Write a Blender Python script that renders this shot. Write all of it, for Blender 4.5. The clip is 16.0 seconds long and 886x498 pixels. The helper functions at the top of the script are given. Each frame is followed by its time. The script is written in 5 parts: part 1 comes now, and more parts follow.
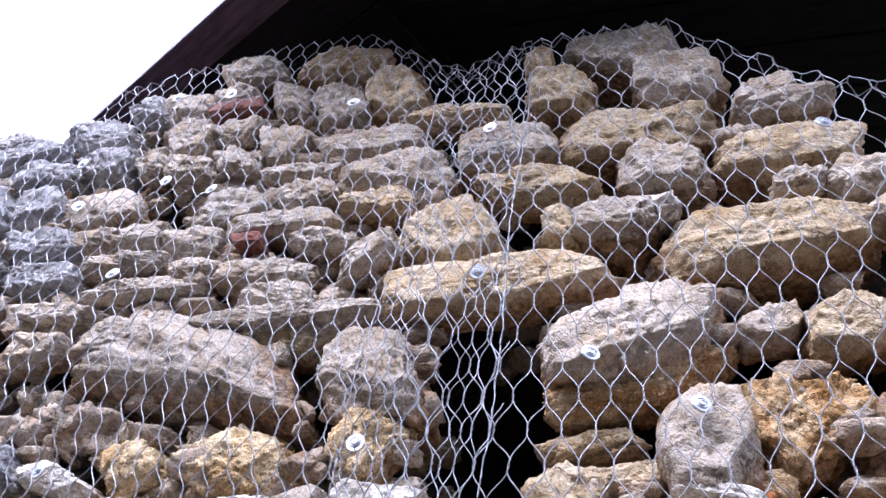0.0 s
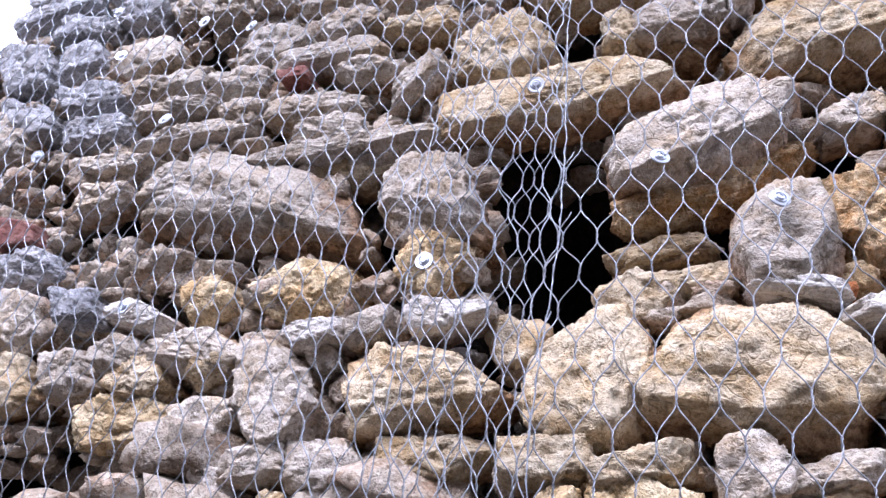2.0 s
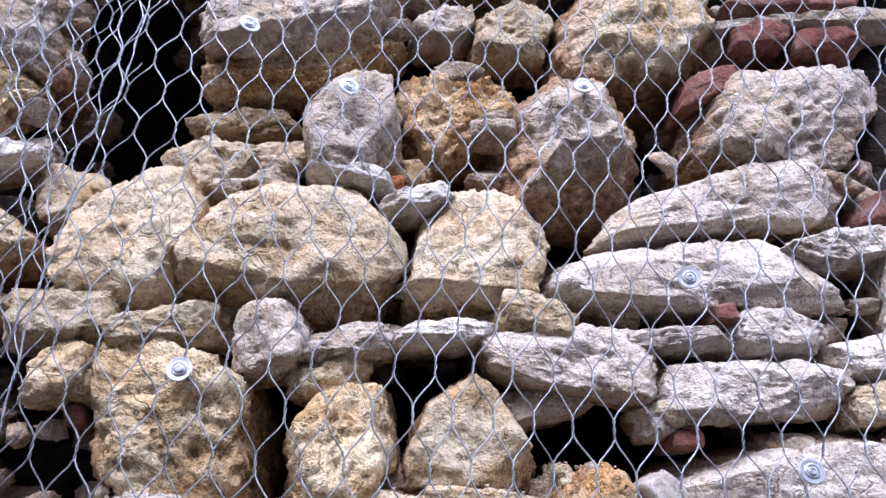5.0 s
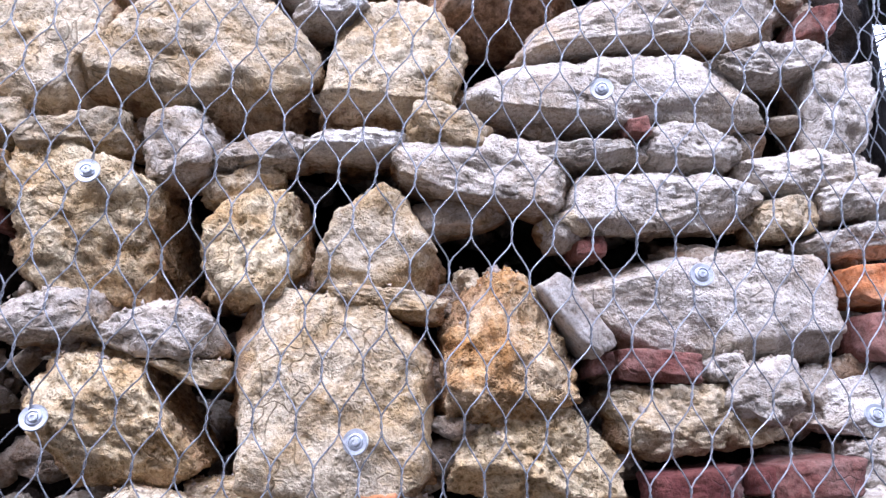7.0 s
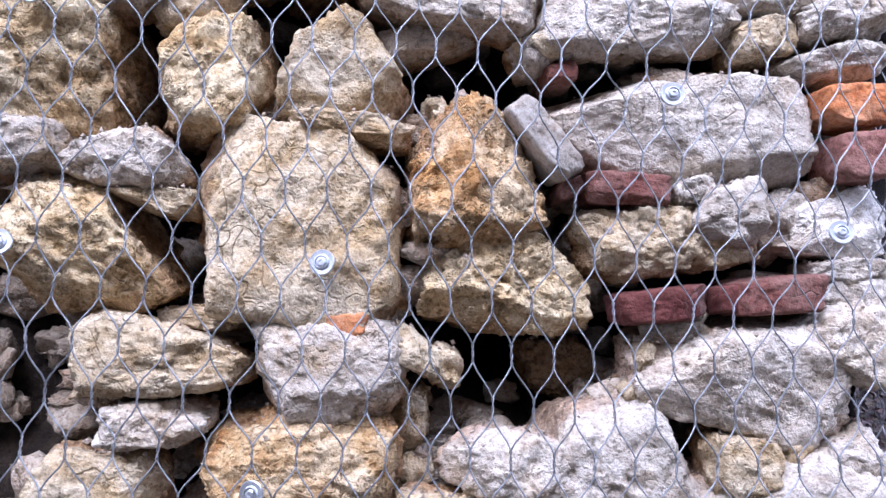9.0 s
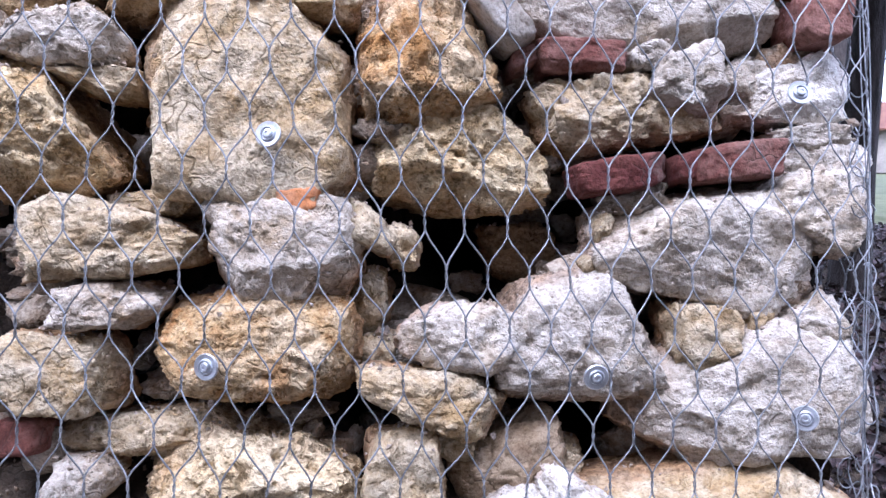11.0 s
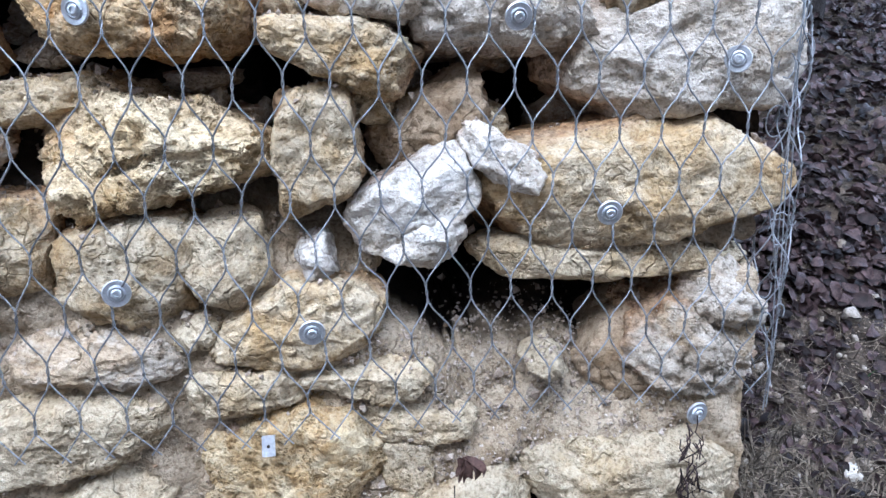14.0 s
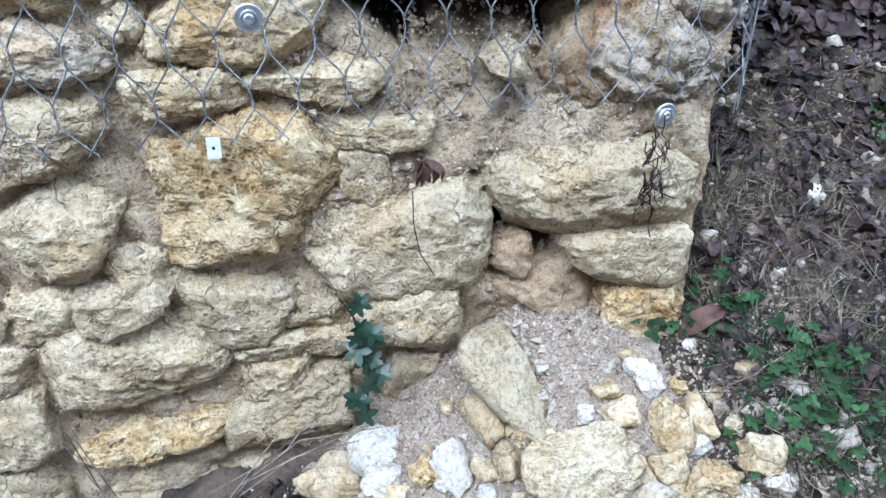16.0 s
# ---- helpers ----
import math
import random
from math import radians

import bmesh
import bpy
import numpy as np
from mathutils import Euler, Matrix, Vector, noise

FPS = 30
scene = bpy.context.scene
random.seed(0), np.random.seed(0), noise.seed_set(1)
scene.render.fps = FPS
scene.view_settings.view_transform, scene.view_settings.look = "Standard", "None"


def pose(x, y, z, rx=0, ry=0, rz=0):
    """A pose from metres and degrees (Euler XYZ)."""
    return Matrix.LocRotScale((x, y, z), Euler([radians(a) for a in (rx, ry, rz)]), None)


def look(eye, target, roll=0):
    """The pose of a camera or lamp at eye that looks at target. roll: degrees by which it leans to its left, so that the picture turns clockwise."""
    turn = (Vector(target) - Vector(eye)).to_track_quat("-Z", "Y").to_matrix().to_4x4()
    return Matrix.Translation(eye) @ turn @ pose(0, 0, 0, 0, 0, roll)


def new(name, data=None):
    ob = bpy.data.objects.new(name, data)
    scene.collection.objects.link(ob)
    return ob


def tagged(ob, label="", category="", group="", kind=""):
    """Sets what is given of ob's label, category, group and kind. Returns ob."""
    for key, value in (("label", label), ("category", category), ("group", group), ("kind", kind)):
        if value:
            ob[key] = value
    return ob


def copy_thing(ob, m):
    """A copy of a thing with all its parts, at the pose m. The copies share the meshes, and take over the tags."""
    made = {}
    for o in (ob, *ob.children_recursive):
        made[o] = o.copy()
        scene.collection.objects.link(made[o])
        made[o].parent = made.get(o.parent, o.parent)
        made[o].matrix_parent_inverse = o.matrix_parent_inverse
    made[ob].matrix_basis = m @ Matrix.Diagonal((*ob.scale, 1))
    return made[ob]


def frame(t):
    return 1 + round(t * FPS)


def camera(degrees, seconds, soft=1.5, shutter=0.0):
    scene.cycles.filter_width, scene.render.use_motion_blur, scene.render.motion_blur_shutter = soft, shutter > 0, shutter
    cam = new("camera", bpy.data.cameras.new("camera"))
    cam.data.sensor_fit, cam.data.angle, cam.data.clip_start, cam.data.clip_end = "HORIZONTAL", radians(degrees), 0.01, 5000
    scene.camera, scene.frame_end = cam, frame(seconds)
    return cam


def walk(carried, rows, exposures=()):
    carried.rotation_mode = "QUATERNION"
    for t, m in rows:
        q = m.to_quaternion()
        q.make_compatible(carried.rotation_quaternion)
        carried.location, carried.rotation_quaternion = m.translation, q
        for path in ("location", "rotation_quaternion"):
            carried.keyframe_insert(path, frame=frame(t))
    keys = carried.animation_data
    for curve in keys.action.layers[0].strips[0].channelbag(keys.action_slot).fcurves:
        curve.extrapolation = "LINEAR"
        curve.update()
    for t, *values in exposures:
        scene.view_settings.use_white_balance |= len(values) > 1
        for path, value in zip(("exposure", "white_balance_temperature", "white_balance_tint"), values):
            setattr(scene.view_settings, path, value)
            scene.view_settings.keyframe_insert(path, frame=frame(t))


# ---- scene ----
cam = camera(62.7, 16.0)
METRES, EYE, TILT, LEAN, TURN = 8.0, 1.5, 0.0, 0.0, 0.0
PATH = [
    (0, (-0.137, -1.074, 1.681), (-0.615, 0.346, 3.005), 8.6),
    (0.5, (-0.161, -1.056, 1.659), (-0.678, 0.437, 2.886), 8.4),
    (1, (-0.165, -1.053, 1.658), (-0.743, 0.504, 2.772), 7.7),
    (1.5, (-0.174, -1.034, 1.644), (-0.781, 0.547, 2.708), 7.7),
    (2, (-0.176, -1.016, 1.638), (-0.803, 0.6, 2.636), 6.5),
    (2.5, (-0.138, -0.993, 1.629), (-0.773, 0.642, 2.591), 7.3),
    (3, (-0.087, -1.003, 1.644), (-0.563, 0.672, 2.628), 8.2),
    (3.5, (-0.025, -0.987, 1.645), (-0.445, 0.718, 2.604), 9.2),
    (4, (0.025, -0.986, 1.652), (-0.226, 0.77, 2.576), 7.0),
    (4.5, (0.052, -0.977, 1.639), (0.124, 0.771, 2.61), 3.8),
    (5, (0.06, -0.964, 1.624), (0.187, 0.866, 2.42), 2.8),
    (7.5, (0.234, -0.965, 1.529), (0.36, 0.986, 1.95), 3.2),
    (8, (0.242, -0.966, 1.51), (0.374, 0.998, 1.863), 2.8),
    (8.5, (0.245, -0.953, 1.489), (0.395, 1.029, 1.717), 2.5),
    (11, (0.32, -0.928, 1.35), (0.48, 1.065, 1.396), 0.5),
    (11.5, (0.332, -0.908, 1.332), (0.534, 1.08, 1.242), 0.1),
    (12, (0.348, -0.899, 1.302), (0.568, 1.082, 1.131), -0.4),
    (12.5, (0.355, -0.895, 1.275), (0.585, 1.076, 1.024), -0.3),
    (13, (0.364, -0.89, 1.245), (0.602, 1.068, 0.919), -0.9),
    (13.5, (0.372, -0.883, 1.212), (0.632, 1.049, 0.769), -1.1),
    (14, (0.376, -0.882, 1.179), (0.641, 1.025, 0.637), -1.2),
    (14.5, (0.379, -0.88, 1.141), (0.646, 0.99, 0.482), -1.3),
    (15, (0.39, -0.882, 1.106), (0.672, 0.945, 0.345), -1.5),
    (15.5, (0.397, -0.885, 1.071), (0.683, 0.883, 0.181), -1.4),
    (16, (0.402, -0.885, 1.031), (0.679, 0.803, -0.004), -1.6),
]
EXPOSURE = ((0.0,2.47,5380,24),(3.0,2.42,5330,24),(5.0,2.34,5310,24),(8.0,2.46,5200,24),(11.0,2.38,5180,23),(12.5,2.28,5180,22),(13.4,2.22,5200,23),(14.3,2.37,5030,5),(16.0,2.36,5030,4))
walk(cam, [(t, look(eye, target, roll)) for t, eye, target, roll in PATH], EXPOSURE)

# ---- light ----
world = bpy.data.worlds.new("overcast")
scene.world = world
world.use_nodes = True
wn = world.node_tree.nodes
sky = wn.new("ShaderNodeTexSky")
sky.sky_type, sky.sun_disc = "NISHITA", False
sky.sun_elevation, sky.sun_rotation = radians(46), radians(202)
sky.dust_density, sky.air_density = 4.0, 1.0
soft_sky = wn.new("ShaderNodeMix")
soft_sky.data_type = "RGBA"
soft_sky.inputs[0].default_value = 0.75
soft_sky.inputs[7].default_value = (5.6, 5.8, 6.2, 1)
world.node_tree.links.new(sky.outputs[0], soft_sky.inputs[6])
world.node_tree.links.new(soft_sky.outputs[2], wn["Background"].inputs["Color"])
wn["Background"].inputs["Strength"].default_value = 0.182
sun = new("sun", bpy.data.lights.new("sun", "SUN"))
sun.data.energy, sun.data.angle, sun.data.color = 1.1, radians(40), (1.0, 0.97, 0.93)
sun.matrix_world = look((-1.9, -4.6, 6.5), (0.2, 0.0, 1.2))


# ---- materials ----
def ramp(nt, source, stops):
    node = nt.nodes.new("ShaderNodeValToRGB")
    cr = node.color_ramp
    while len(cr.elements) < len(stops):
        cr.elements.new(0.5)
    for el, (p, c) in zip(cr.elements, stops):
        el.position, el.color = p, (*c, 1)
    nt.links.new(source, node.inputs[0])
    return node


def noise_tex(nt, vec, scale, detail=5, rough=0.6, distort=0.0):
    node = nt.nodes.new("ShaderNodeTexNoise")
    node.inputs["Scale"].default_value, node.inputs["Detail"].default_value = scale, detail
    node.inputs["Roughness"].default_value, node.inputs["Distortion"].default_value = rough, distort
    nt.links.new(vec, node.inputs["Vector"])
    return node


def mixed(nt, fac, a, b, mode="MIX"):
    node = nt.nodes.new("ShaderNodeMix")
    node.data_type, node.blend_type = "RGBA", mode
    for value, socket in ((fac, node.inputs[0]), (a, node.inputs[6]), (b, node.inputs[7])):
        if isinstance(value, (int, float)):
            socket.default_value = value
        elif isinstance(value, tuple):
            socket.default_value = (*value, 1)
        else:
            nt.links.new(value, socket)
    return node.outputs[2]


def maths(nt, op, a, b):
    node = nt.nodes.new("ShaderNodeMath")
    node.operation = op
    for value, socket in ((a, node.inputs[0]), (b, node.inputs[1])):
        if isinstance(value, (int, float)):
            socket.default_value = value
        else:
            nt.links.new(value, socket)
    return node.outputs[0]


def blank(name, rough=0.9, metal=0.0):
    m = bpy.data.materials.new(name)
    m.use_nodes = True
    b = m.node_tree.nodes["Principled BSDF"]
    b.inputs["Roughness"].default_value, b.inputs["Metallic"].default_value = rough, metal
    return m, m.node_tree, b


def rock(name, light, mid, dark, stain, rough=0.92, pit=0.55, layer=1.22, island=False, bump=1.0, stained=0.51, clay_shade=0.0):
    """Broken porous limestone: mottled colour, rusty stains, open pits at two sizes, hairline cracks and grit.
    The clay tint turns the sides set into the wall orange-brown, and darkens them as painted shade."""
    m, nt, b = blank(name, rough)
    b.inputs["Specular IOR Level"].default_value = 0.2
    tc = nt.nodes.new("ShaderNodeTexCoord")
    if island:
        geo = nt.nodes.new("ShaderNodeNewGeometry")
        rnd = geo.outputs["Random Per Island"]
    else:
        info = nt.nodes.new("ShaderNodeObjectInfo")
        rnd = info.outputs["Random"]
    shift = nt.nodes.new("ShaderNodeVectorMath")
    shift.operation = "SCALE"
    shift.inputs[0].default_value = (37.0, 53.0, 71.0)
    nt.links.new(rnd, shift.inputs["Scale"])
    add = nt.nodes.new("ShaderNodeVectorMath")
    nt.links.new(tc.outputs["Object"], add.inputs[0])
    nt.links.new(shift.outputs[0], add.inputs[1])
    vec = add.outputs[0]
    bed = nt.nodes.new("ShaderNodeMapping")
    bed.inputs["Scale"].default_value = (1, 1, layer)
    spin = nt.nodes.new("ShaderNodeCombineXYZ")
    nt.links.new(maths(nt, "SUBTRACT", rnd, 0.5), spin.inputs[1])
    nt.links.new(spin.outputs[0], bed.inputs["Rotation"])
    nt.links.new(vec, bed.inputs["Vector"])
    big = noise_tex(nt, bed.outputs[0], 11, 7, 0.72, 0.3)
    fine = noise_tex(nt, bed.outputs[0], 58, 4, 0.62)
    grain = noise_tex(nt, vec, 170, 2, 0.6)
    grit = noise_tex(nt, vec, 420, 1, 0.5)
    warped = noise_vec(nt, vec, 45, 0.022)

    def holes(scale, size, patch, lo, hi):
        vor = nt.nodes.new("ShaderNodeTexVoronoi")
        vor.inputs["Scale"].default_value = scale
        nt.links.new(warped, vor.inputs["Vector"])
        mask = noise_tex(nt, vec, patch, 4, 0.65)
        return maths(nt, "MULTIPLY", ramp(nt, vor.outputs["Distance"], [(size * 0.45, (1, 1, 1)), (size, (0, 0, 0))]).outputs[0],
                     ramp(nt, mask.outputs[0], [(lo, (0, 0, 0)), (hi, (1, 1, 1))]).outputs[0])
    vugs = holes(70, 0.42, 13, 0.50, 0.60)
    pores = holes(210, 0.5, 24, 0.46, 0.58)
    crack = nt.nodes.new("ShaderNodeTexVoronoi")
    crack.feature = "DISTANCE_TO_EDGE"
    crack.inputs["Scale"].default_value = 15
    nt.links.new(noise_vec(nt, vec, 17, 0.09), crack.inputs["Vector"])
    seam = maths(nt, "MULTIPLY", ramp(nt, crack.outputs["Distance"], [(0.006, (1, 1, 1)), (0.03, (0, 0, 0))]).outputs[0],
                 ramp(nt, noise_tex(nt, vec, 9, 3).outputs[0], [(0.50, (0, 0, 0)), (0.60, (1, 1, 1))]).outputs[0])
    col = ramp(nt, big.outputs[0], [(0.36, dark), (0.46, mid), (0.58, light)]).outputs[0]
    rust = noise_tex(nt, vec, 7, 9, 0.72, 0.4)
    col = mixed(nt, ramp(nt, rust.outputs[0], [(stained, (0, 0, 0)), (stained + 0.11, (0.7, 0.7, 0.7))]).outputs[0], col, stain)
    chalk = noise_tex(nt, bed.outputs[0], 19, 8, 0.75, 0.3)
    col = mixed(nt, ramp(nt, chalk.outputs[0], [(0.53, (0, 0, 0)), (0.62, (0.7, 0.7, 0.7))]).outputs[0], col, tuple(min(1.08 * c, 0.8) for c in light))
    if clay_shade:
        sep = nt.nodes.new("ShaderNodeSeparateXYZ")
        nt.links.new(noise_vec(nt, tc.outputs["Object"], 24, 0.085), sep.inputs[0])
        # shade of the undersides painted in by depth, mixed with the orange-brown tint
        bedded = ramp(nt, sep.outputs[1], [(0.082, (0, 0, 0)), (0.12, (clay_shade, clay_shade, clay_shade))]).outputs[0]
        col = mixed(nt, bedded, col, ramp(nt, fine.outputs[0], [(0.38, (0.17, 0.075, 0.03)), (0.6, (0.40, 0.23, 0.11))]).outputs[0])
    col = mixed(nt, 0.48, col, ramp(nt, fine.outputs[0], [(0.34, (0.36, 0.29, 0.22)), (0.45, (0.86, 0.83, 0.79)), (0.56, (1, 1, 1))]).outputs[0], "MULTIPLY")
    col = mixed(nt, 0.55, col, ramp(nt, grain.outputs[0], [(0.34, (0.36, 0.31, 0.27)), (0.46, (0.92, 0.9, 0.88)), (0.6, (1, 1, 1))]).outputs[0], "MULTIPLY")
    col = mixed(nt, 0.25, col, ramp(nt, grit.outputs[0], [(0.38, (0.4, 0.37, 0.34)), (0.5, (1, 1, 1))]).outputs[0], "MULTIPLY")
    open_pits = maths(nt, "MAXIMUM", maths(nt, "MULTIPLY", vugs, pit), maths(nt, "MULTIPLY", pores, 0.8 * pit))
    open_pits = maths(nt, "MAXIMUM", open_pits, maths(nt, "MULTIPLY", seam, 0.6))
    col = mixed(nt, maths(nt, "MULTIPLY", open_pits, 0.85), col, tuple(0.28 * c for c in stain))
    tone = nt.nodes.new("ShaderNodeMapRange")
    tone.inputs["To Min"].default_value, tone.inputs["To Max"].default_value = 0.84, 1.1
    nt.links.new(rnd, tone.inputs["Value"])
    hsv = nt.nodes.new("ShaderNodeHueSaturation")
    nt.links.new(col, hsv.inputs["Color"])
    nt.links.new(tone.outputs[0], hsv.inputs["Value"])
    nt.links.new(hsv.outputs[0], b.inputs["Base Color"])
    h = maths(nt, "ADD", maths(nt, "MULTIPLY", fine.outputs[0], 0.75), maths(nt, "MULTIPLY", grain.outputs[0], 0.24))
    h = maths(nt, "ADD", h, maths(nt, "MULTIPLY", grit.outputs[0], 0.05))
    h = maths(nt, "SUBTRACT", h, maths(nt, "MULTIPLY", open_pits, 0.40))
    bp = nt.nodes.new("ShaderNodeBump")
    bp.inputs["Strength"].default_value, bp.inputs["Distance"].default_value = 1.0, 0.0088 * bump
    nt.links.new(h, bp.inputs["Height"])
    nt.links.new(bp.outputs[0], b.inputs["Normal"])
    return m


def noise_vec(nt, vec, scale, amount):
    """The vector vec, wobbled by a noise."""
    n = noise_tex(nt, vec, scale, 2)
    s = nt.nodes.new("ShaderNodeVectorMath")
    s.operation = "SCALE"
    s.inputs["Scale"].default_value = amount
    nt.links.new(n.outputs["Color"], s.inputs[0])
    a = nt.nodes.new("ShaderNodeVectorMath")
    nt.links.new(vec, a.inputs[0])
    nt.links.new(s.outputs[0], a.inputs[1])
    return a.outputs[0]


def plain(name, c1, c2, scale, rough=0.8, metal=0.0, bump=0.002, stretch=(1, 1, 1), island=True, vary=(0.6, 1.35)):
    """Two colours mottled by noise with fine relief, varied from piece to piece."""
    m, nt, b = blank(name, rough, metal)
    tc = nt.nodes.new("ShaderNodeTexCoord")
    mp = nt.nodes.new("ShaderNodeMapping")
    mp.inputs["Scale"].default_value = stretch
    nt.links.new(tc.outputs["Object"], mp.inputs["Vector"])
    n = noise_tex(nt, mp.outputs[0], scale, 6, 0.65)
    n2 = noise_tex(nt, mp.outputs[0], scale * 7, 3, 0.6)
    col = ramp(nt, n.outputs[0], [(0.35, c1), (0.65, c2)]).outputs[0]
    col = mixed(nt, 0.3, col, ramp(nt, n2.outputs[0], [(0.35, (0.4, 0.4, 0.4)), (0.6, (1, 1, 1))]).outputs[0], "MULTIPLY")
    if island:
        geo = nt.nodes.new("ShaderNodeNewGeometry")
        tone = nt.nodes.new("ShaderNodeMapRange")
        tone.inputs["To Min"].default_value, tone.inputs["To Max"].default_value = vary
        nt.links.new(geo.outputs["Random Per Island"], tone.inputs["Value"])
        hsv = nt.nodes.new("ShaderNodeHueSaturation")
        nt.links.new(col, hsv.inputs["Color"])
        nt.links.new(tone.outputs[0], hsv.inputs["Value"])
        col = hsv.outputs[0]
    nt.links.new(col, b.inputs["Base Color"])
    b.inputs["Specular IOR Level"].default_value = 0.5 if metal or rough < 0.45 else 0.15
    if bump:
        bp = nt.nodes.new("ShaderNodeBump")
        bp.inputs["Strength"].default_value, bp.inputs["Distance"].default_value = 0.8, bump
        nt.links.new(maths(nt, "ADD", n.outputs[0], n2.outputs[0]), bp.inputs["Height"])
        nt.links.new(bp.outputs[0], b.inputs["Normal"])
    return m


PALE = rock("pale_limestone", (0.54, 0.49, 0.42), (0.49, 0.43, 0.35), (0.38, 0.305, 0.22), (0.43, 0.32, 0.19), clay_shade=0.8)
ASH = rock("grey_white_limestone", (0.575, 0.53, 0.465), (0.52, 0.47, 0.40), (0.42, 0.365, 0.295), (0.47, 0.385, 0.275), pit=0.5, clay_shade=0.6)
TAN = rock("tan_limestone", (0.585, 0.50, 0.36), (0.525, 0.415, 0.26), (0.38, 0.265, 0.135), (0.46, 0.315, 0.145), clay_shade=0.8)
OCHRE = rock("ochre_limestone", (0.66, 0.55, 0.36), (0.59, 0.44, 0.24), (0.42, 0.275, 0.12), (0.49, 0.295, 0.105), pit=0.8, layer=1.1, bump=1.2, stained=0.53, clay_shade=0.6)
WHITE = rock("white_limestone", (0.70, 0.67, 0.62), (0.62, 0.58, 0.52), (0.49, 0.43, 0.36), (0.55, 0.47, 0.36), pit=0.3, clay_shade=0.6)
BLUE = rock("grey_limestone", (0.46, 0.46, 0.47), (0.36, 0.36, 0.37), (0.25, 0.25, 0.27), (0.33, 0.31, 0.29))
BROWN = rock("brown_limestone", (0.36, 0.25, 0.15), (0.26, 0.17, 0.09), (0.15, 0.09, 0.05), (0.26, 0.13, 0.04), clay_shade=0.7)
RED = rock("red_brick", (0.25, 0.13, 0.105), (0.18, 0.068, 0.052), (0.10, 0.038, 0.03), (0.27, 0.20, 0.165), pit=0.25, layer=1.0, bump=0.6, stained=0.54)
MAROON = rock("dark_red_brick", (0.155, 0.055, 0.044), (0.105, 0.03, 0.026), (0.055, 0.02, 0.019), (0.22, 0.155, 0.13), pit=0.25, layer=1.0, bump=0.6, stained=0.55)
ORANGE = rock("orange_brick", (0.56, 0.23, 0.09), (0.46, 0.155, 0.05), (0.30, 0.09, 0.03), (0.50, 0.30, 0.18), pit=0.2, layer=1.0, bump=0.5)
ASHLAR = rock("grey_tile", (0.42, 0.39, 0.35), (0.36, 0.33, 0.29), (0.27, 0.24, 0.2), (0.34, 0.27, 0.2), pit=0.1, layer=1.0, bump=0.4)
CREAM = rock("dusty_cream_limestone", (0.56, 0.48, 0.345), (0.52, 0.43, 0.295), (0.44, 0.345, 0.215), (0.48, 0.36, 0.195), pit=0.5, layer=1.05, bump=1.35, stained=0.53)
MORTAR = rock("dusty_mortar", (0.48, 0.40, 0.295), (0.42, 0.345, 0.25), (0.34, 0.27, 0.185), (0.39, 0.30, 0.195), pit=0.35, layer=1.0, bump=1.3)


def dust_and_earth_shade(m):
    """Pale mortar dust on the low outer joints; the upper and deep core is earth with shade painted in."""
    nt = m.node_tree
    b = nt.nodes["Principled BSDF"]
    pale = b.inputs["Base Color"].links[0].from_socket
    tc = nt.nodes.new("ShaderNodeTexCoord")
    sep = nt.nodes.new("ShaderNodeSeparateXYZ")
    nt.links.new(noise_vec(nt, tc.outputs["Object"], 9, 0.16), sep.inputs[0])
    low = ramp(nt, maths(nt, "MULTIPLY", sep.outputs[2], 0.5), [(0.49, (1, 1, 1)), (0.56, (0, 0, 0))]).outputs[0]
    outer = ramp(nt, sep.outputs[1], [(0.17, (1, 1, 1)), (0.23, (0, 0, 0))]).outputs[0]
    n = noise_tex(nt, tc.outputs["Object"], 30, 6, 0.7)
    # near-black: the shade of the deep gaps is put into this colour
    earth_shade = ramp(nt, n.outputs[0], [(0.35, (0.007, 0.005, 0.004)), (0.65, (0.036, 0.025, 0.017))]).outputs[0]
    nt.links.new(mixed(nt, maths(nt, "MULTIPLY", low, outer), earth_shade, pale), b.inputs["Base Color"])


dust_and_earth_shade(MORTAR)
RUST = rock("rust_stained_limestone", (0.60, 0.48, 0.31), (0.53, 0.365, 0.18), (0.32, 0.16, 0.055), (0.44, 0.215, 0.06), pit=0.8, layer=1.05, bump=1.3, stained=0.475, clay_shade=0.7)
HONEY = rock("honeycombed_ochre_limestone", (0.74, 0.62, 0.42), (0.67, 0.53, 0.32), (0.52, 0.365, 0.18), (0.54, 0.35, 0.15), pit=0.8, layer=1.0, bump=1.4, stained=0.55, clay_shade=0.3)
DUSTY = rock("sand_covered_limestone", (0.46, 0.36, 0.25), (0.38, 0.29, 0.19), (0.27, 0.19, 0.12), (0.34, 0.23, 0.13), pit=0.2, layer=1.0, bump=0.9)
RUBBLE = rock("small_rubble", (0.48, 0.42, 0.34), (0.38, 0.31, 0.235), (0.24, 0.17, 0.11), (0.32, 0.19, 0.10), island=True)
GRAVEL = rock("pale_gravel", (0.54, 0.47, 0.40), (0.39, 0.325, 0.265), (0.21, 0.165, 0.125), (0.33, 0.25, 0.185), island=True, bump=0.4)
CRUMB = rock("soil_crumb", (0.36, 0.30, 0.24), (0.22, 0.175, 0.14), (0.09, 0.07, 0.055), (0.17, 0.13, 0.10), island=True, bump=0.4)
GALV = plain("galvanised_wire", (0.21, 0.215, 0.23), (0.37, 0.385, 0.41), 90, 0.48, 0.7, 0.0)
ZINC = plain("zinc_washer", (0.42, 0.44, 0.47), (0.58, 0.60, 0.64), 60, 0.36, 0.75, 0.0)
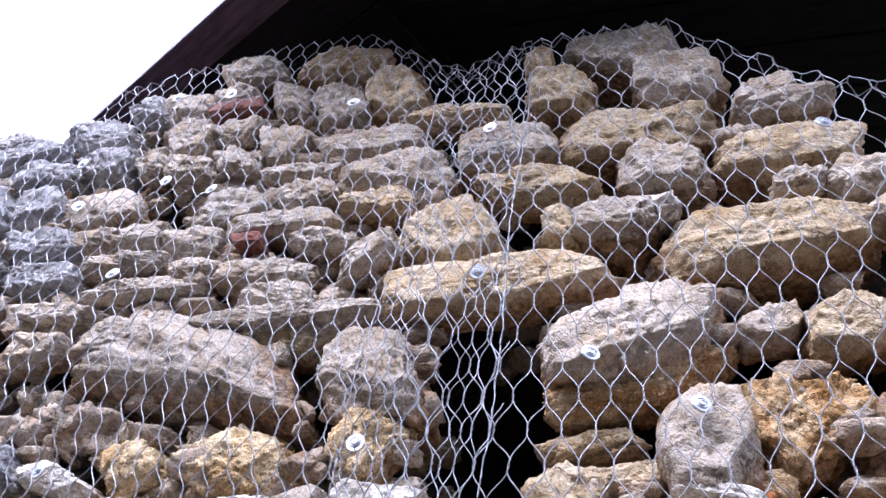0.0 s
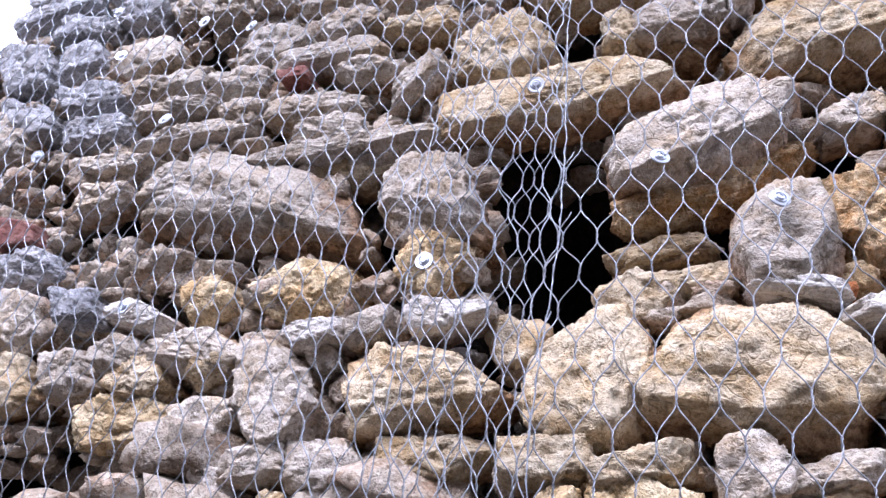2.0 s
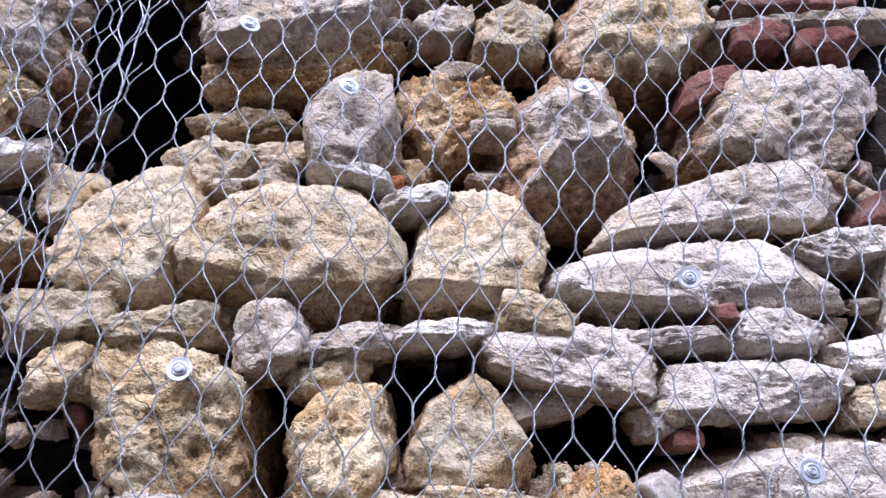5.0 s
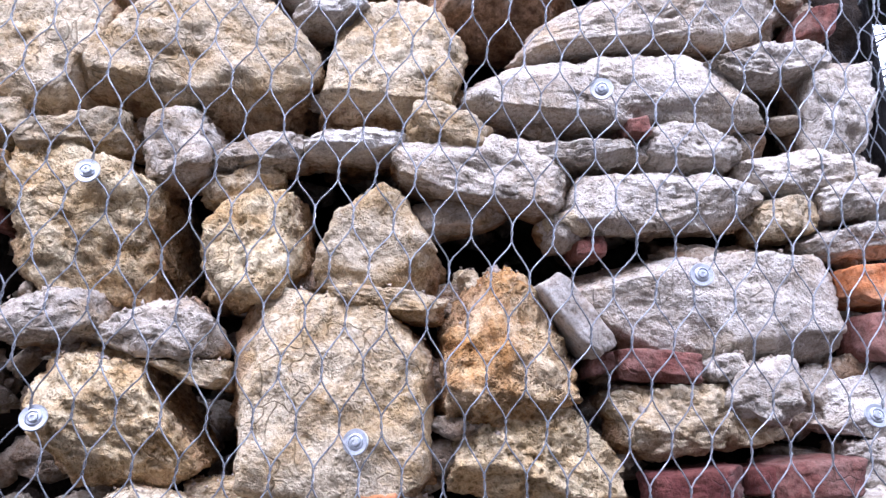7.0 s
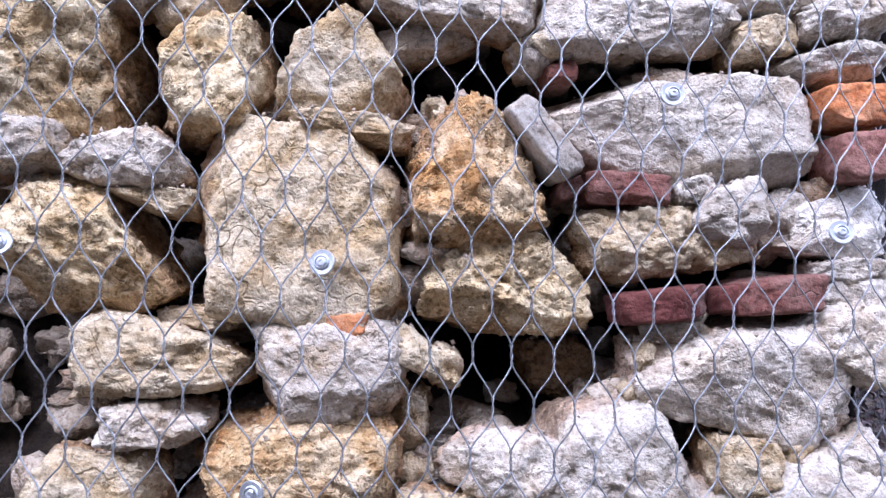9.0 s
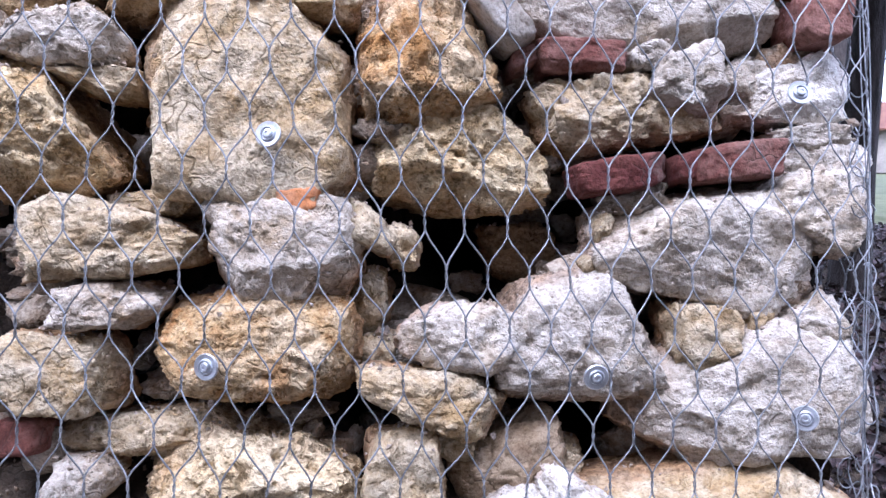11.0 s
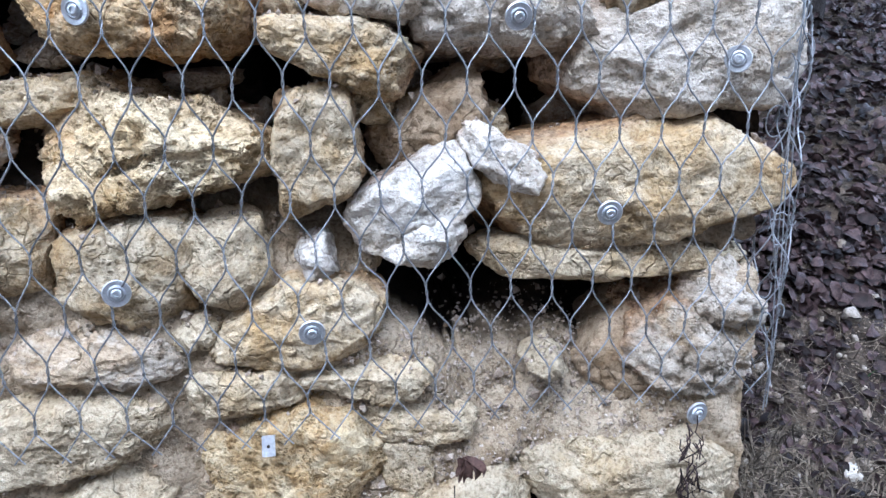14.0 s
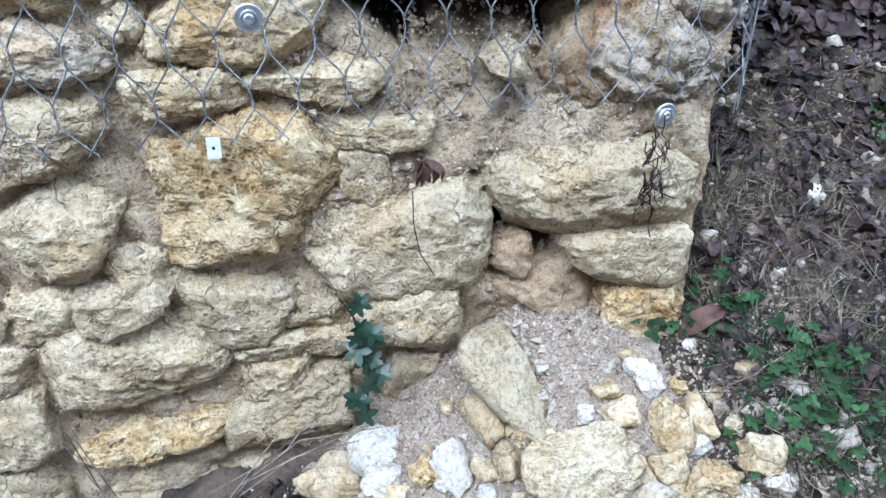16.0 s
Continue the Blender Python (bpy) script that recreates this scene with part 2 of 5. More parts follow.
SOIL = plain("soil", (0.018, 0.015, 0.013), (0.135, 0.105, 0.080), 14, 0.95, 0.0, 0.02, island=False)
LEAFDARK = plain("dead_leaf", (0.014, 0.009, 0.010), (0.066, 0.044, 0.042), 60, 0.5, 0.0, 0.001, vary=(0.2, 2.1))
STRAW = plain("dry_grass", (0.08, 0.066, 0.054), (0.30, 0.25, 0.19), 20, 0.8, 0.0, 0.0, vary=(0.3, 1.4))
PEBBLE = rock("bank_pebble", (0.44, 0.40, 0.35), (0.32, 0.28, 0.23), (0.19, 0.155, 0.12), (0.28, 0.22, 0.16), island=True, bump=0.4)
GREEN = plain("weed_leaf", (0.016, 0.042, 0.014), (0.045, 0.088, 0.032), 25, 0.6, 0.0, 0.001, vary=(0.4, 1.6))
IVY = plain("ivy_leaf", (0.010, 0.028, 0.016), (0.028, 0.055, 0.034), 40, 0.3, 0.0, 0.001)
LAWN = plain("lawn", (0.04, 0.05, 0.022), (0.085, 0.09, 0.045), 1.2, 0.9, 0.0, 0.02, island=False)
# wood kept near-black: the shade under the roof is put into its colour
DARKWOOD = plain("shade_black_wood", (0.003, 0.002, 0.003), (0.010, 0.006, 0.008), 6, 0.75, 0.0, 0.002, (1, 8, 8))
VERGEWOOD = plain("purple_brown_paint", (0.035, 0.020, 0.032), (0.085, 0.052, 0.075), 7, 0.45, 0.0, 0.002, (1, 9, 9))
BARK = plain("bark", (0.02, 0.017, 0.016), (0.06, 0.05, 0.046), 9, 0.9, 0.0, 0.02, (4, 4, 1))
RENDER = plain("old_render", (0.11, 0.10, 0.09), (0.19, 0.17, 0.15), 1.5, 0.9, 0.0, 0.01)
WITHERED = plain("withered_leaf", (0.06, 0.035, 0.028), (0.13, 0.075, 0.06), 40, 0.7, 0.0, 0.001)
ROOFTILE = plain("roof_tile", (0.10, 0.045, 0.035), (0.17, 0.085, 0.06), 3, 0.8, 0.0, 0.01)


# ---- building blocks ----
def mesh_of(name, verts, faces, material, smooth=True):
    me = bpy.data.meshes.new(name)
    me.from_pydata([tuple(v) for v in verts], [], [tuple(f) for f in faces])
    me.materials.append(material)
    if smooth:
        me.shade_smooth()
    return me


def attach(name, me, parent=None, label="", at=(0, 0, 0)):
    ob = new(name, me)
    ob.parent = parent
    ob.location = at
    if label:
        ob["label"] = label
    return ob


def cube_sphere(n):
    """Unit directions on an n x n grid over each side of a cube, welded, and the quads between them."""
    index, verts, faces = {}, [], []

    def corner(p):
        if p not in index:
            index[p] = len(verts)
            verts.append(p)
        return index[p]
    for axis in range(3):
        for side in (0, n):
            for i in range(n):
                for j in range(n):
                    quad = []
                    for di, dj in ((0, 0), (1, 0), (1, 1), (0, 1)):
                        p = [0, 0, 0]
                        p[axis], p[(axis + 1) % 3], p[(axis + 2) % 3] = side, i + di, j + dj
                        quad.append(corner(tuple(p)))
                    faces.append(quad if side else quad[::-1])
    grid = np.array(verts, float) * 2 / n - 1
    ball = np.tan(grid * math.pi / 4)
    return grid, ball / np.linalg.norm(ball, axis=1, keepdims=True), faces


BALLS = {n: cube_sphere(n) for n in (2, 3, 4, 6, 8, 12, 18, 26, 38)}
rng = np.random.default_rng(11)


def rugged(points, size, seed, strength, facets):
    """Chips flat facets off a blank in [-1, 1] cubed, scales it to size and roughens it at several scales."""
    r = np.random.default_rng(seed)
    for _ in range(facets):
        n = r.normal(size=3)
        n[1] = -abs(n[1]) * r.uniform(0.2, 1.2)
        n /= np.linalg.norm(n)
        reach = (points @ n).max() * r.uniform(0.78, 0.95)
        points = points - np.outer(np.maximum(points @ n - reach, 0), n) * 0.97
    p = points * size
    s = float(np.sort(size)[1])
    off = Vector(r.uniform(-50, 50, 3))
    bed = np.array(Euler((r.uniform(-0.5, 0.5), r.uniform(-0.9, 0.9), r.uniform(0, 3))).to_matrix())
    bed[2] *= r.uniform(1.0, 1.4)
    out = []
    for q in p @ bed.T:
        v = Vector(q)
        f = noise.fractal(v * (0.9 / s) + off, 0.9, 2.1, 3) * 0.10 * s
        f += noise.fractal(v * 24 + off, 0.3, 2.3, 5) * 0.0052
        q = v * 20 + off + noise.noise_vector(v * 9 + off) * 0.35
        near = noise.voronoi(q)[1][0]
        f += noise.noise(near * 7.3) * 0.0085 + (q - near).dot(noise.noise_vector(near * 3.1)) * 0.0075
        q = v * 52 + off
        near = noise.voronoi(q)[1][0]
        f += noise.noise(near * 5.7) * 0.0040 + (q - near).dot(noise.noise_vector(near * 2.3)) * 0.0022
        f -= max(noise.noise(v * 46 + off) - 0.25, 0) * 0.020
        out.append(f * strength)
    d = p / np.maximum(np.linalg.norm(p, axis=1, keepdims=True), 1e-6)
    return p + d * np.array(out)[:, None]


STONES = {"n": 0}


def blank_stone(power, n):
    grid, ball, faces = BALLS[n]
    e = (np.abs(ball) ** power).sum(1) ** (1 / power)
    return ball / e[:, None], faces


def wall_piece(kind, material, x, z, w, h, tilt, lean, taper, skew, front, power, strength, facets, grow):
    STONES["n"] += 1
    seed = 1000 + STONES["n"]
    big = max(w, h)
    n = 38 if big > 0.17 and z < 2.75 else 26 if big > 0.10 else 18 if big > 0.06 else 12
    points, faces = blank_stone(power * (0.55 + 0.5 * ((seed * 0.618) % 1)), n)
    deep = min(max(0.6 * min(w, h), 0.05), 0.16)
    room = 0.036 if z < 0.95 else 0.022
    wide, tall = 1 + min(grow, room / w), 1 + min(grow, room / h)
    p = rugged(points, np.array((w / 2 * wide, deep, h / 2 * tall)), seed, strength, facets)
    u, v = p[:, 0] / (w / 2), p[:, 2] / (h / 2)
    lx = p[:, 0] + taper * w / 2 * u * v - np.sin(radians(lean)) * h / 2 * v
    lz = np.cos(radians(lean)) * h / 2 * v + skew * h / 2 * u * v
    c, s = math.cos(radians(tilt)), math.sin(radians(tilt))
    verts = np.stack([c * lx - s * lz, p[:, 1], s * lx + c * lz], 1)
    verts[:, 1] -= verts[:, 1].min()
    ob = attach(kind, mesh_of(kind, verts, faces, material), wall, "", (x, front, z))
    return ob


ROUGHER = {HONEY: 1.5, OCHRE: 1.0, RUST: 1.05, TAN: 0.85, BROWN: 1.1}


def stone(material, x, z, w, h, tilt, lean, taper, skew, front):
    rough = ROUGHER.get(material, 0.8) * (1.25 if z > 2.3 else 1.0)
    if z < 1.0:
        return wall_piece("stone", material, x, z, w, h, tilt, lean, taper, skew, max(front - 0.018, -0.008), 5.0, 0.9 * rough, 9, 0.34)
    if material in (OCHRE, RUST, HONEY):
        return wall_piece("stone", material, x, z, w, h, tilt, lean, taper, skew, front, 5.2, rough * (1.08 if z < 2.3 else 0.95), 18, 0.2)
    return wall_piece("stone", material, x, z, w, h, tilt, lean, taper, skew, front, 8.0, rough, 14, 0.18)


def brick(material, x, z, w, h, tilt, lean, taper, skew, front):
    return wall_piece("brick", material, x, z, w, h, tilt, lean, taper, skew, front, 14.0, 0.35, 3, 0.0)


# ---- ground ----
def bank(x, y):
    """The height of the ground: a bank that climbs beside and behind the wall, and a lawn beyond."""
    foot = 0.0 + 0.295 * min(max(x, -0.5), 1.15)
    if y < 0:
        near = foot + 0.40 * max(y, -0.45) + 0.04 * max(y + 0.45, -3.0)
    elif y < 2.6:
        near = foot + 0.50 * y - 0.02 * y * y
    else:
        near = foot + 1.165 + 0.15 * (min(y, 60) - 2.6)
    rough = 0.032 * noise.fractal(Vector((x * 5, y * 5, 0.3)), 0.6, 2.1, 5) if abs(y) < 6 else 0
    return near + rough


def ground_sheet():
    xs = np.concatenate([-np.geomspace(300, 4.2, 16), np.concatenate([np.linspace(-4, 0.7, 60), np.linspace(0.72, 2.6, 150), np.linspace(2.63, 4, 40)]), np.geomspace(4.2, 300, 22)])
    ys = np.concatenate([-np.geomspace(300, 3.2, 14), np.concatenate([np.linspace(-3, -0.5, 40), np.linspace(-0.48, 1.6, 160), np.linspace(1.64, 4, 60)]), np.geomspace(4.2, 400, 24)])
    verts = [(x, y, bank(x, y)) for y in ys for x in xs]
    k = len(xs)
    faces = [(j * k + i, j * k + i + 1, (j + 1) * k + i + 1, (j + 1) * k + i) for j in range(len(ys) - 1) for i in range(k - 1)]
    me = mesh_of("ground", verts, faces, SOIL)
    me.materials.append(LAWN)
    for f in me.polygons:
        if f.center.y > 3.0 or f.center.y < -6:
            f.material_index = 1
    return tagged(new("ground", me), "bare brown soil bank rising behind the wall to a lawn", "ground", kind="structure")


ground = ground_sheet()

# ---- the wall ----
VOID = 2.68
EDGE_X = (-4.5, -2.05, -1.7, -1.46, -1.1, -0.9, -0.74, -0.6, -0.5, -0.35, 0.01, 0.14, 0.33, 0.50, 0.55, 1.0)
EDGE_Z = (2.95, 3.23, 3.38, 3.47, 3.55, 3.59, 3.5, 3.35, 3.32, 3.4, 3.43, 3.27, 3.1, 3.05, VOID, VOID)


def wall_top(x):
    """The ragged top edge of the ruined wall."""
    return float(np.interp(x, EDGE_X, EDGE_Z)) + 0.02 * noise.noise(Vector((x * 9, 0.0, 4.0)))


HOLES = ((-0.41, 2.41, 0.104, 0.182), (-0.20, 2.33, 0.119, 0.052), (-0.56, 2.13, 0.042, 0.047), (-0.06, 1.97, 0.162, 0.015), (0.14, 2.51, 0.085, 0.075), (0.07, 1.86, 0.042, 0.049), (0.36, 1.82, 0.081, 0.048), (0.09, 2.12, 0.036, 0.040), (0.54, 2.35, 0.023, 0.070), (-0.02, 1.97, 0.155, 0.018), (-0.10, 1.84, 0.024, 0.047), (0.33, 2.18, 0.048, 0.031), (-0.13, 1.81, 0.041, 0.051), (0.10, 1.86, 0.051, 0.036), (0.37, 1.81, 0.065, 0.061))
HOLES += ((0.28, 1.59, 0.016, 0.119), (-0.02, 1.98, 0.103, 0.016), (-0.05, 1.55, 0.020, 0.039), (0.56, 1.56, 0.021, 0.033), (0.45, 1.39, 0.094, 0.064), (-0.06, 1.56, 0.021, 0.031), (-0.05, 1.25, 0.045, 0.014), (0.63, 1.10, 0.041, 0.040), (0.69, 1.32, 0.051, 0.018), (0.06, 1.17, 0.092, 0.010), (0.50, 0.87, 0.040, 0.034), (0.90, 0.87, 0.090, 0.010), (0.65, 1.09, 0.039, 0.029), (0.64, 0.50, 0.013, 0.042))
HOLES += ((0.49, 0.86, 0.056, 0.050), (0.63, 1.10, 0.058, 0.049), (0.30, 1.15, 0.046, 0.039), (0.67, 0.46, 0.047, 0.043), (0.81, 0.37, 0.040, 0.035), (-0.15, 2.26, 0.142, 0.044), (-0.01, 2.28, 0.077, 0.055))
HOLES += ((0.785, 0.812, 0.055, 0.036), (0.640, 0.500, 0.020, 0.045), (0.60, 0.865, 0.075, 0.034), (0.745, 0.825, 0.065, 0.030), (0.15, 2.63, 0.070, 0.081), (0.34, 2.55, 0.045, 0.099), (0.10, 2.13, 0.042, 0.047))


def recess(x, z):
    """How far the mortar lies behind the wall's face: deep gaps above, dust-filled joints below."""
    low = min(max((z - 0.85) / 0.6, 0), 1)
    d = 0.046 + 0.249 * low
    d += 0.10 * min(max((z - 0.60) / 0.20, 0), 1) * max(1 - low * 1.5, 0) * math.exp(-((x - 0.67) / 0.15) ** 4)
    hx = x + 0.035 * noise.fractal(Vector((x * 13, 5.0, z * 13)), 0.6, 2.1, 4)
    hz = z + 0.030 * noise.fractal(Vector((x * 13, 8.0, z * 13)), 0.6, 2.1, 4)
    for cx, cz, rx, rz in HOLES:
        d += 0.48 * math.exp(-(((hx - cx) / rx) ** 2 + ((hz - cz) / rz) ** 2) ** 1.5)
    d = min(d, 0.7) * (1 - (0.25 + 0.45 * low) * min(max((x - 0.80) / 0.1, 0), 1))
    return d + 0.022 * noise.fractal(Vector((x * 14, 2.0, z * 14)), 0.6, 2.1, 5)


def wall_core():
    xs, n = np.concatenate([np.linspace(-4.5, -1.0, 60), np.linspace(-0.98, 0.955, 150)]), 220
    verts, k = [], len(xs)
    for j in range(n + 1):
        for x in xs:
            z = -0.3 + (wall_top(x) - 0.05 + 0.3) * j / n
            verts.append((x, recess(x, z), z))
    faces = [(j * k + i, j * k + i + 1, (j + 1) * k + i + 1, (j + 1) * k + i) for j in range(n) for i in range(k - 1)]
    base = len(verts)
    for i, x in enumerate(xs):
        verts += [(x, 0.95, wall_top(x) - 0.05), (x, 0.95, -0.3)]
    for i in range(k - 1):
        a = base + 2 * i
        faces += [(n * k + i, n * k + i + 1, a + 2, a), (a, a + 2, a + 3, a + 1)]
    right = [j * k + k - 1 for j in range(n + 1)]
    faces.append(tuple(right) + (base + 2 * k - 2, base + 2 * k - 1))
    faces.append(tuple(j * k for j in range(n, -1, -1)) + (base + 1, base))
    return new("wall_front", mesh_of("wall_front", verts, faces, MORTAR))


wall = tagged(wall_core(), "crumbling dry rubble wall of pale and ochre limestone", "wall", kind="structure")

# ---- stones and bricks of the face: colour, x, z, width, height, tilt, lean, taper, skew, depth of the front ----
stone(PALE, -0.092, 3.401, 0.261, 0.158, -4, 23, 0.14, 0.06, 0.011)
stone(PALE, 0.018, 3.258, 0.196, 0.216, 2, -3, -0.14, 0.03, 0.008)
stone(PALE, 0.192, 3.151, 0.132, 0.073, 21, -16, -0.00, 0.11, 0.015)
stone(PALE, 0.246, 3.105, 0.185, 0.052, 11, 4, 0.04, 0.27, 0.009)
stone(TAN, -0.266, 3.264, 0.158, 0.187, -1, 10, -0.05, -0.03, 0.007)
stone(TAN, -0.322, 3.397, 0.073, 0.085, -2, 11, -0.15, 0.02, 0.015)
stone(TAN, -0.077, 3.091, 0.365, 0.148, 2, -4, -0.02, -0.01, 0.028)
stone(TAN, 0.223, 2.966, 0.276, 0.117, 2, -21, 0.05, 0.09, 0.025)
stone(PALE, -0.038, 2.948, 0.183, 0.129, -1, 3, -0.02, -0.04, 0.024)
stone(PALE, 0.348, 2.852, 0.123, 0.082, -1, -14, 0.01, 0.06, 0.011)
stone(PALE, 0.222, 2.850, 0.094, 0.055, 5, -14, 0.06, 0.05, 0.018)
stone(PALE, -0.391, 3.052, 0.220, 0.127, 4, 6, -0.01, 0.04, 0.012)
stone(PALE, -0.667, 2.992, 0.273, 0.112, 3, 13, -0.01, 0.19, 0.009)
stone(TAN, -0.728, 3.354, 0.177, 0.226, -9, 23, -0.02, 0.08, 0.008)
stone(TAN, -0.943, 3.524, 0.281, 0.132, -10, 3, 0.15, 0.19, 0.010)
stone(PALE, -0.883, 3.330, 0.166, 0.161, -4, 25, -0.07, -0.04, 0.028)
stone(TAN, -0.541, 3.210, 0.277, 0.058, -5, 26, 0.01, 0.02, 0.026)
stone(TAN, -0.334, 2.917, 0.251, 0.099, 2, 26, -0.16, 0.02, 0.025)
stone(TAN, -0.516, 2.794, 0.205, 0.146, 3, 2, -0.23, 0.20, 0.025)
stone(PALE, -0.148, 2.788, 0.150, 0.092, 0, -3, -0.02, -0.01, 0.010)
stone(BROWN, -0.141, 2.755, 0.099, 0.069, -3, -4, 0.19, 0.15, 0.060)
stone(WHITE, -0.044, 2.804, 0.045, 0.050, 4, -8, 0.13, -0.03, 0.013)
stone(TAN, -0.265, 2.774, 0.063, 0.085, 10, -3, -0.02, 0.01, 0.021)
stone(TAN, 0.147, 2.726, 0.394, 0.172, 2, -28, -0.12, -0.25, 0.023)
stone(PALE, -0.765, 3.130, 0.292, 0.088, -2, 18, -0.01, -0.01, 0.026)
stone(PALE, -0.933, 3.034, 0.204, 0.051, -1, 12, 0.06, 0.16, 0.027)
stone(PALE, -0.880, 2.932, 0.139, 0.071, 7, 13, 0.06, 0.16, 0.007)
stone(TAN, -0.706, 2.897, 0.187, 0.061, -3, -1, -0.01, 0.25, 0.020)
stone(PALE, -1.089, 2.931, 0.208, 0.121, 8, 18, -0.04, -0.07, 0.022)
stone(PALE, -0.925, 2.850, 0.289, 0.056, 1, 7, -0.02, 0.05, 0.018)
stone(PALE, -0.821, 2.771, 0.131, 0.047, -1, 11, 0.24, 0.17, 0.009)
brick(RED, -0.997, 2.786, 0.078, 0.039, -0, 23, 0.05, 0.07, 0.017)
stone(PALE, -0.688, 2.729, 0.109, 0.078, 34, -35, -0.21, 0.23, 0.007)
stone(PALE, -0.939, 2.706, 0.242, 0.070, -2, 11, -0.02, -0.14, 0.028)
stone(PALE, -0.888, 2.622, 0.169, 0.055, -2, 15, 0.06, 0.08, 0.027)
stone(PALE, -0.850, 2.568, 0.435, 0.050, 2, 22, 0.03, -0.12, 0.019)
stone(TAN, -0.879, 2.530, 0.236, 0.076, -2, 25, 0.38, 0.10, 0.060)
stone(PALE, -1.207, 2.535, 0.247, 0.096, 13, 15, -0.18, 0.16, 0.013)
stone(PALE, -1.285, 2.672, 0.296, 0.101, 7, 60, -0.22, 0.28, 0.028)
stone(PALE, -1.160, 2.809, 0.169, 0.096, -1, 28, 0.06, -0.06, 0.019)
stone(PALE, -1.129, 2.718, 0.111, 0.070, 2, 13, 0.10, -0.08, 0.027)
stone(PALE, -1.439, 2.609, 0.223, 0.055, 0, 30, 0.10, -0.11, 0.026)
stone(PALE, -1.452, 2.505, 0.160, 0.064, 6, 24, 0.03, -0.14, 0.018)
stone(PALE, -1.170, 3.237, 0.148, 0.095, 6, 8, 0.05, 0.11, 0.015)
stone(PALE, -1.009, 3.170, 0.144, 0.141, -0, 16, 0.08, 0.00, 0.020)
brick(RED, -1.208, 3.336, 0.186, 0.052, -1, 19, 0.01, 0.06, 0.016)
stone(PALE, -1.396, 3.394, 0.154, 0.156, 3, 18, 0.01, 0.04, 0.009)
stone(PALE, -1.242, 3.417, 0.141, 0.097, -2, 24, -0.02, 0.06, 0.013)
stone(PALE, -1.054, 3.386, 0.109, 0.184, 0, 21, 0.01, 0.03, 0.025)
stone(PALE, -1.308, 3.225, 0.145, 0.151, -3, 26, 0.06, 0.01, 0.006)
stone(PALE, -1.272, 3.092, 0.133, 0.089, -2, 23, 0.03, -0.05, 0.006)
stone(PALE, -1.414, 3.131, 0.095, 0.108, 3, 23, -0.05, 0.07, 0.021)
stone(PALE, -1.498, 2.974, 0.210, 0.174, 2, 26, 0.01, 0.06, 0.012)
stone(BLUE, -1.792, 3.158, 0.222, 0.129, 2, 30, -0.00, 0.00, 0.018)
stone(BLUE, -1.644, 3.295, 0.191, 0.127, 7, 28, 0.01, 0.05, 0.017)
stone(BLUE, -1.570, 3.162, 0.168, 0.131, -1, 32, 0.03, 0.07, 0.014)
stone(BLUE, -1.737, 3.006, 0.156, 0.179, 8, 23, -0.05, 0.11, 0.030)
stone(BLUE, -1.621, 2.834, 0.227, 0.107, 1, 29, 0.07, -0.19, 0.010)
stone(PALE, -1.385, 2.834, 0.230, 0.090, 2, 33, 0.02, -0.01, 0.015)
stone(PALE, -1.324, 2.748, 0.228, 0.058, 2, 30, 0.01, -0.01, 0.010)
stone(BLUE, -1.570, 2.731, 0.219, 0.094, 1, 29, 0.02, -0.02, 0.021)
stone(BLUE, -1.746, 3.319, 0.111, 0.091, 9, 16, 0.04, 0.07, 0.012)
stone(BLUE, -1.918, 3.235, 0.290, 0.094, 10, 21, 0.03, -0.09, 0.014)
stone(BLUE, -1.551, 3.411, 0.120, 0.106, 2, 27, 0.05, 0.15, 0.024)
stone(PALE, -1.132, 3.099, 0.112, 0.099, -2, 25, 0.10, -0.02, 0.013)
stone(BLUE, -1.946, 3.030, 0.187, 0.244, 8, 26, 0.04, -0.01, 0.019)
stone(BLUE, -1.865, 2.822, 0.205, 0.209, 1, 33, 0.04, -0.01, 0.028)
stone(PALE, -1.212, 3.531, 0.211, 0.123, 2, 24, 0.01, 0.06, 0.008)
stone(TAN, -0.386, 2.636, 0.476, 0.108, 5, 16, -0.06, -0.19, 0.007)
stone(PALE, -0.121, 2.486, 0.338, 0.155, 17, -18, 0.07, -0.02, -0.006)
stone(RUST, -0.119, 2.409, 0.330, 0.089, 15, -15, 0.09, 0.03, 0.050)
stone(PALE, -0.637, 2.430, 0.195, 0.185, 4, 6, -0.06, 0.07, 0.011)
stone(PALE, -1.064, 2.464, 0.507, 0.242, -10, 20, -0.25, 0.10, 0.006)
stone(OCHRE, -0.616, 2.282, 0.105, 0.104, 62, 6, -0.12, -0.08, 0.020)
stone(OCHRE, -1.100, 2.247, 0.115, 0.131, 25, 15, -0.18, 0.02, 0.040)
stone(OCHRE, -0.879, 2.243, 0.209, 0.134, 13, 26, -0.07, 0.05, 0.040)
stone(WHITE, -0.818, 2.137, 0.113, 0.049, 9, 20, -0.01, 0.04, 0.011)
stone(PALE, -0.702, 2.149, 0.097, 0.059, 17, 9, -0.09, 0.03, 0.013)
stone(WHITE, -0.562, 2.161, 0.135, 0.049, 8, 7, 0.09, -0.19, 0.009)
stone(PALE, -0.885, 2.038, 0.128, 0.185, 8, 15, -0.18, -0.01, 0.016)
stone(TAN, -0.637, 2.034, 0.241, 0.144, 15, 17, -0.26, -0.02, 0.000)
stone(PALE, -0.799, 2.099, 0.064, 0.043, 11, 9, 0.01, -0.08, 0.050)
stone(TAN, -0.447, 2.123, 0.098, 0.088, 8, 8, -0.02, -0.09, 0.050)
stone(TAN, -0.332, 2.044, 0.190, 0.190, 3, -5, -0.09, 0.17, 0.006)
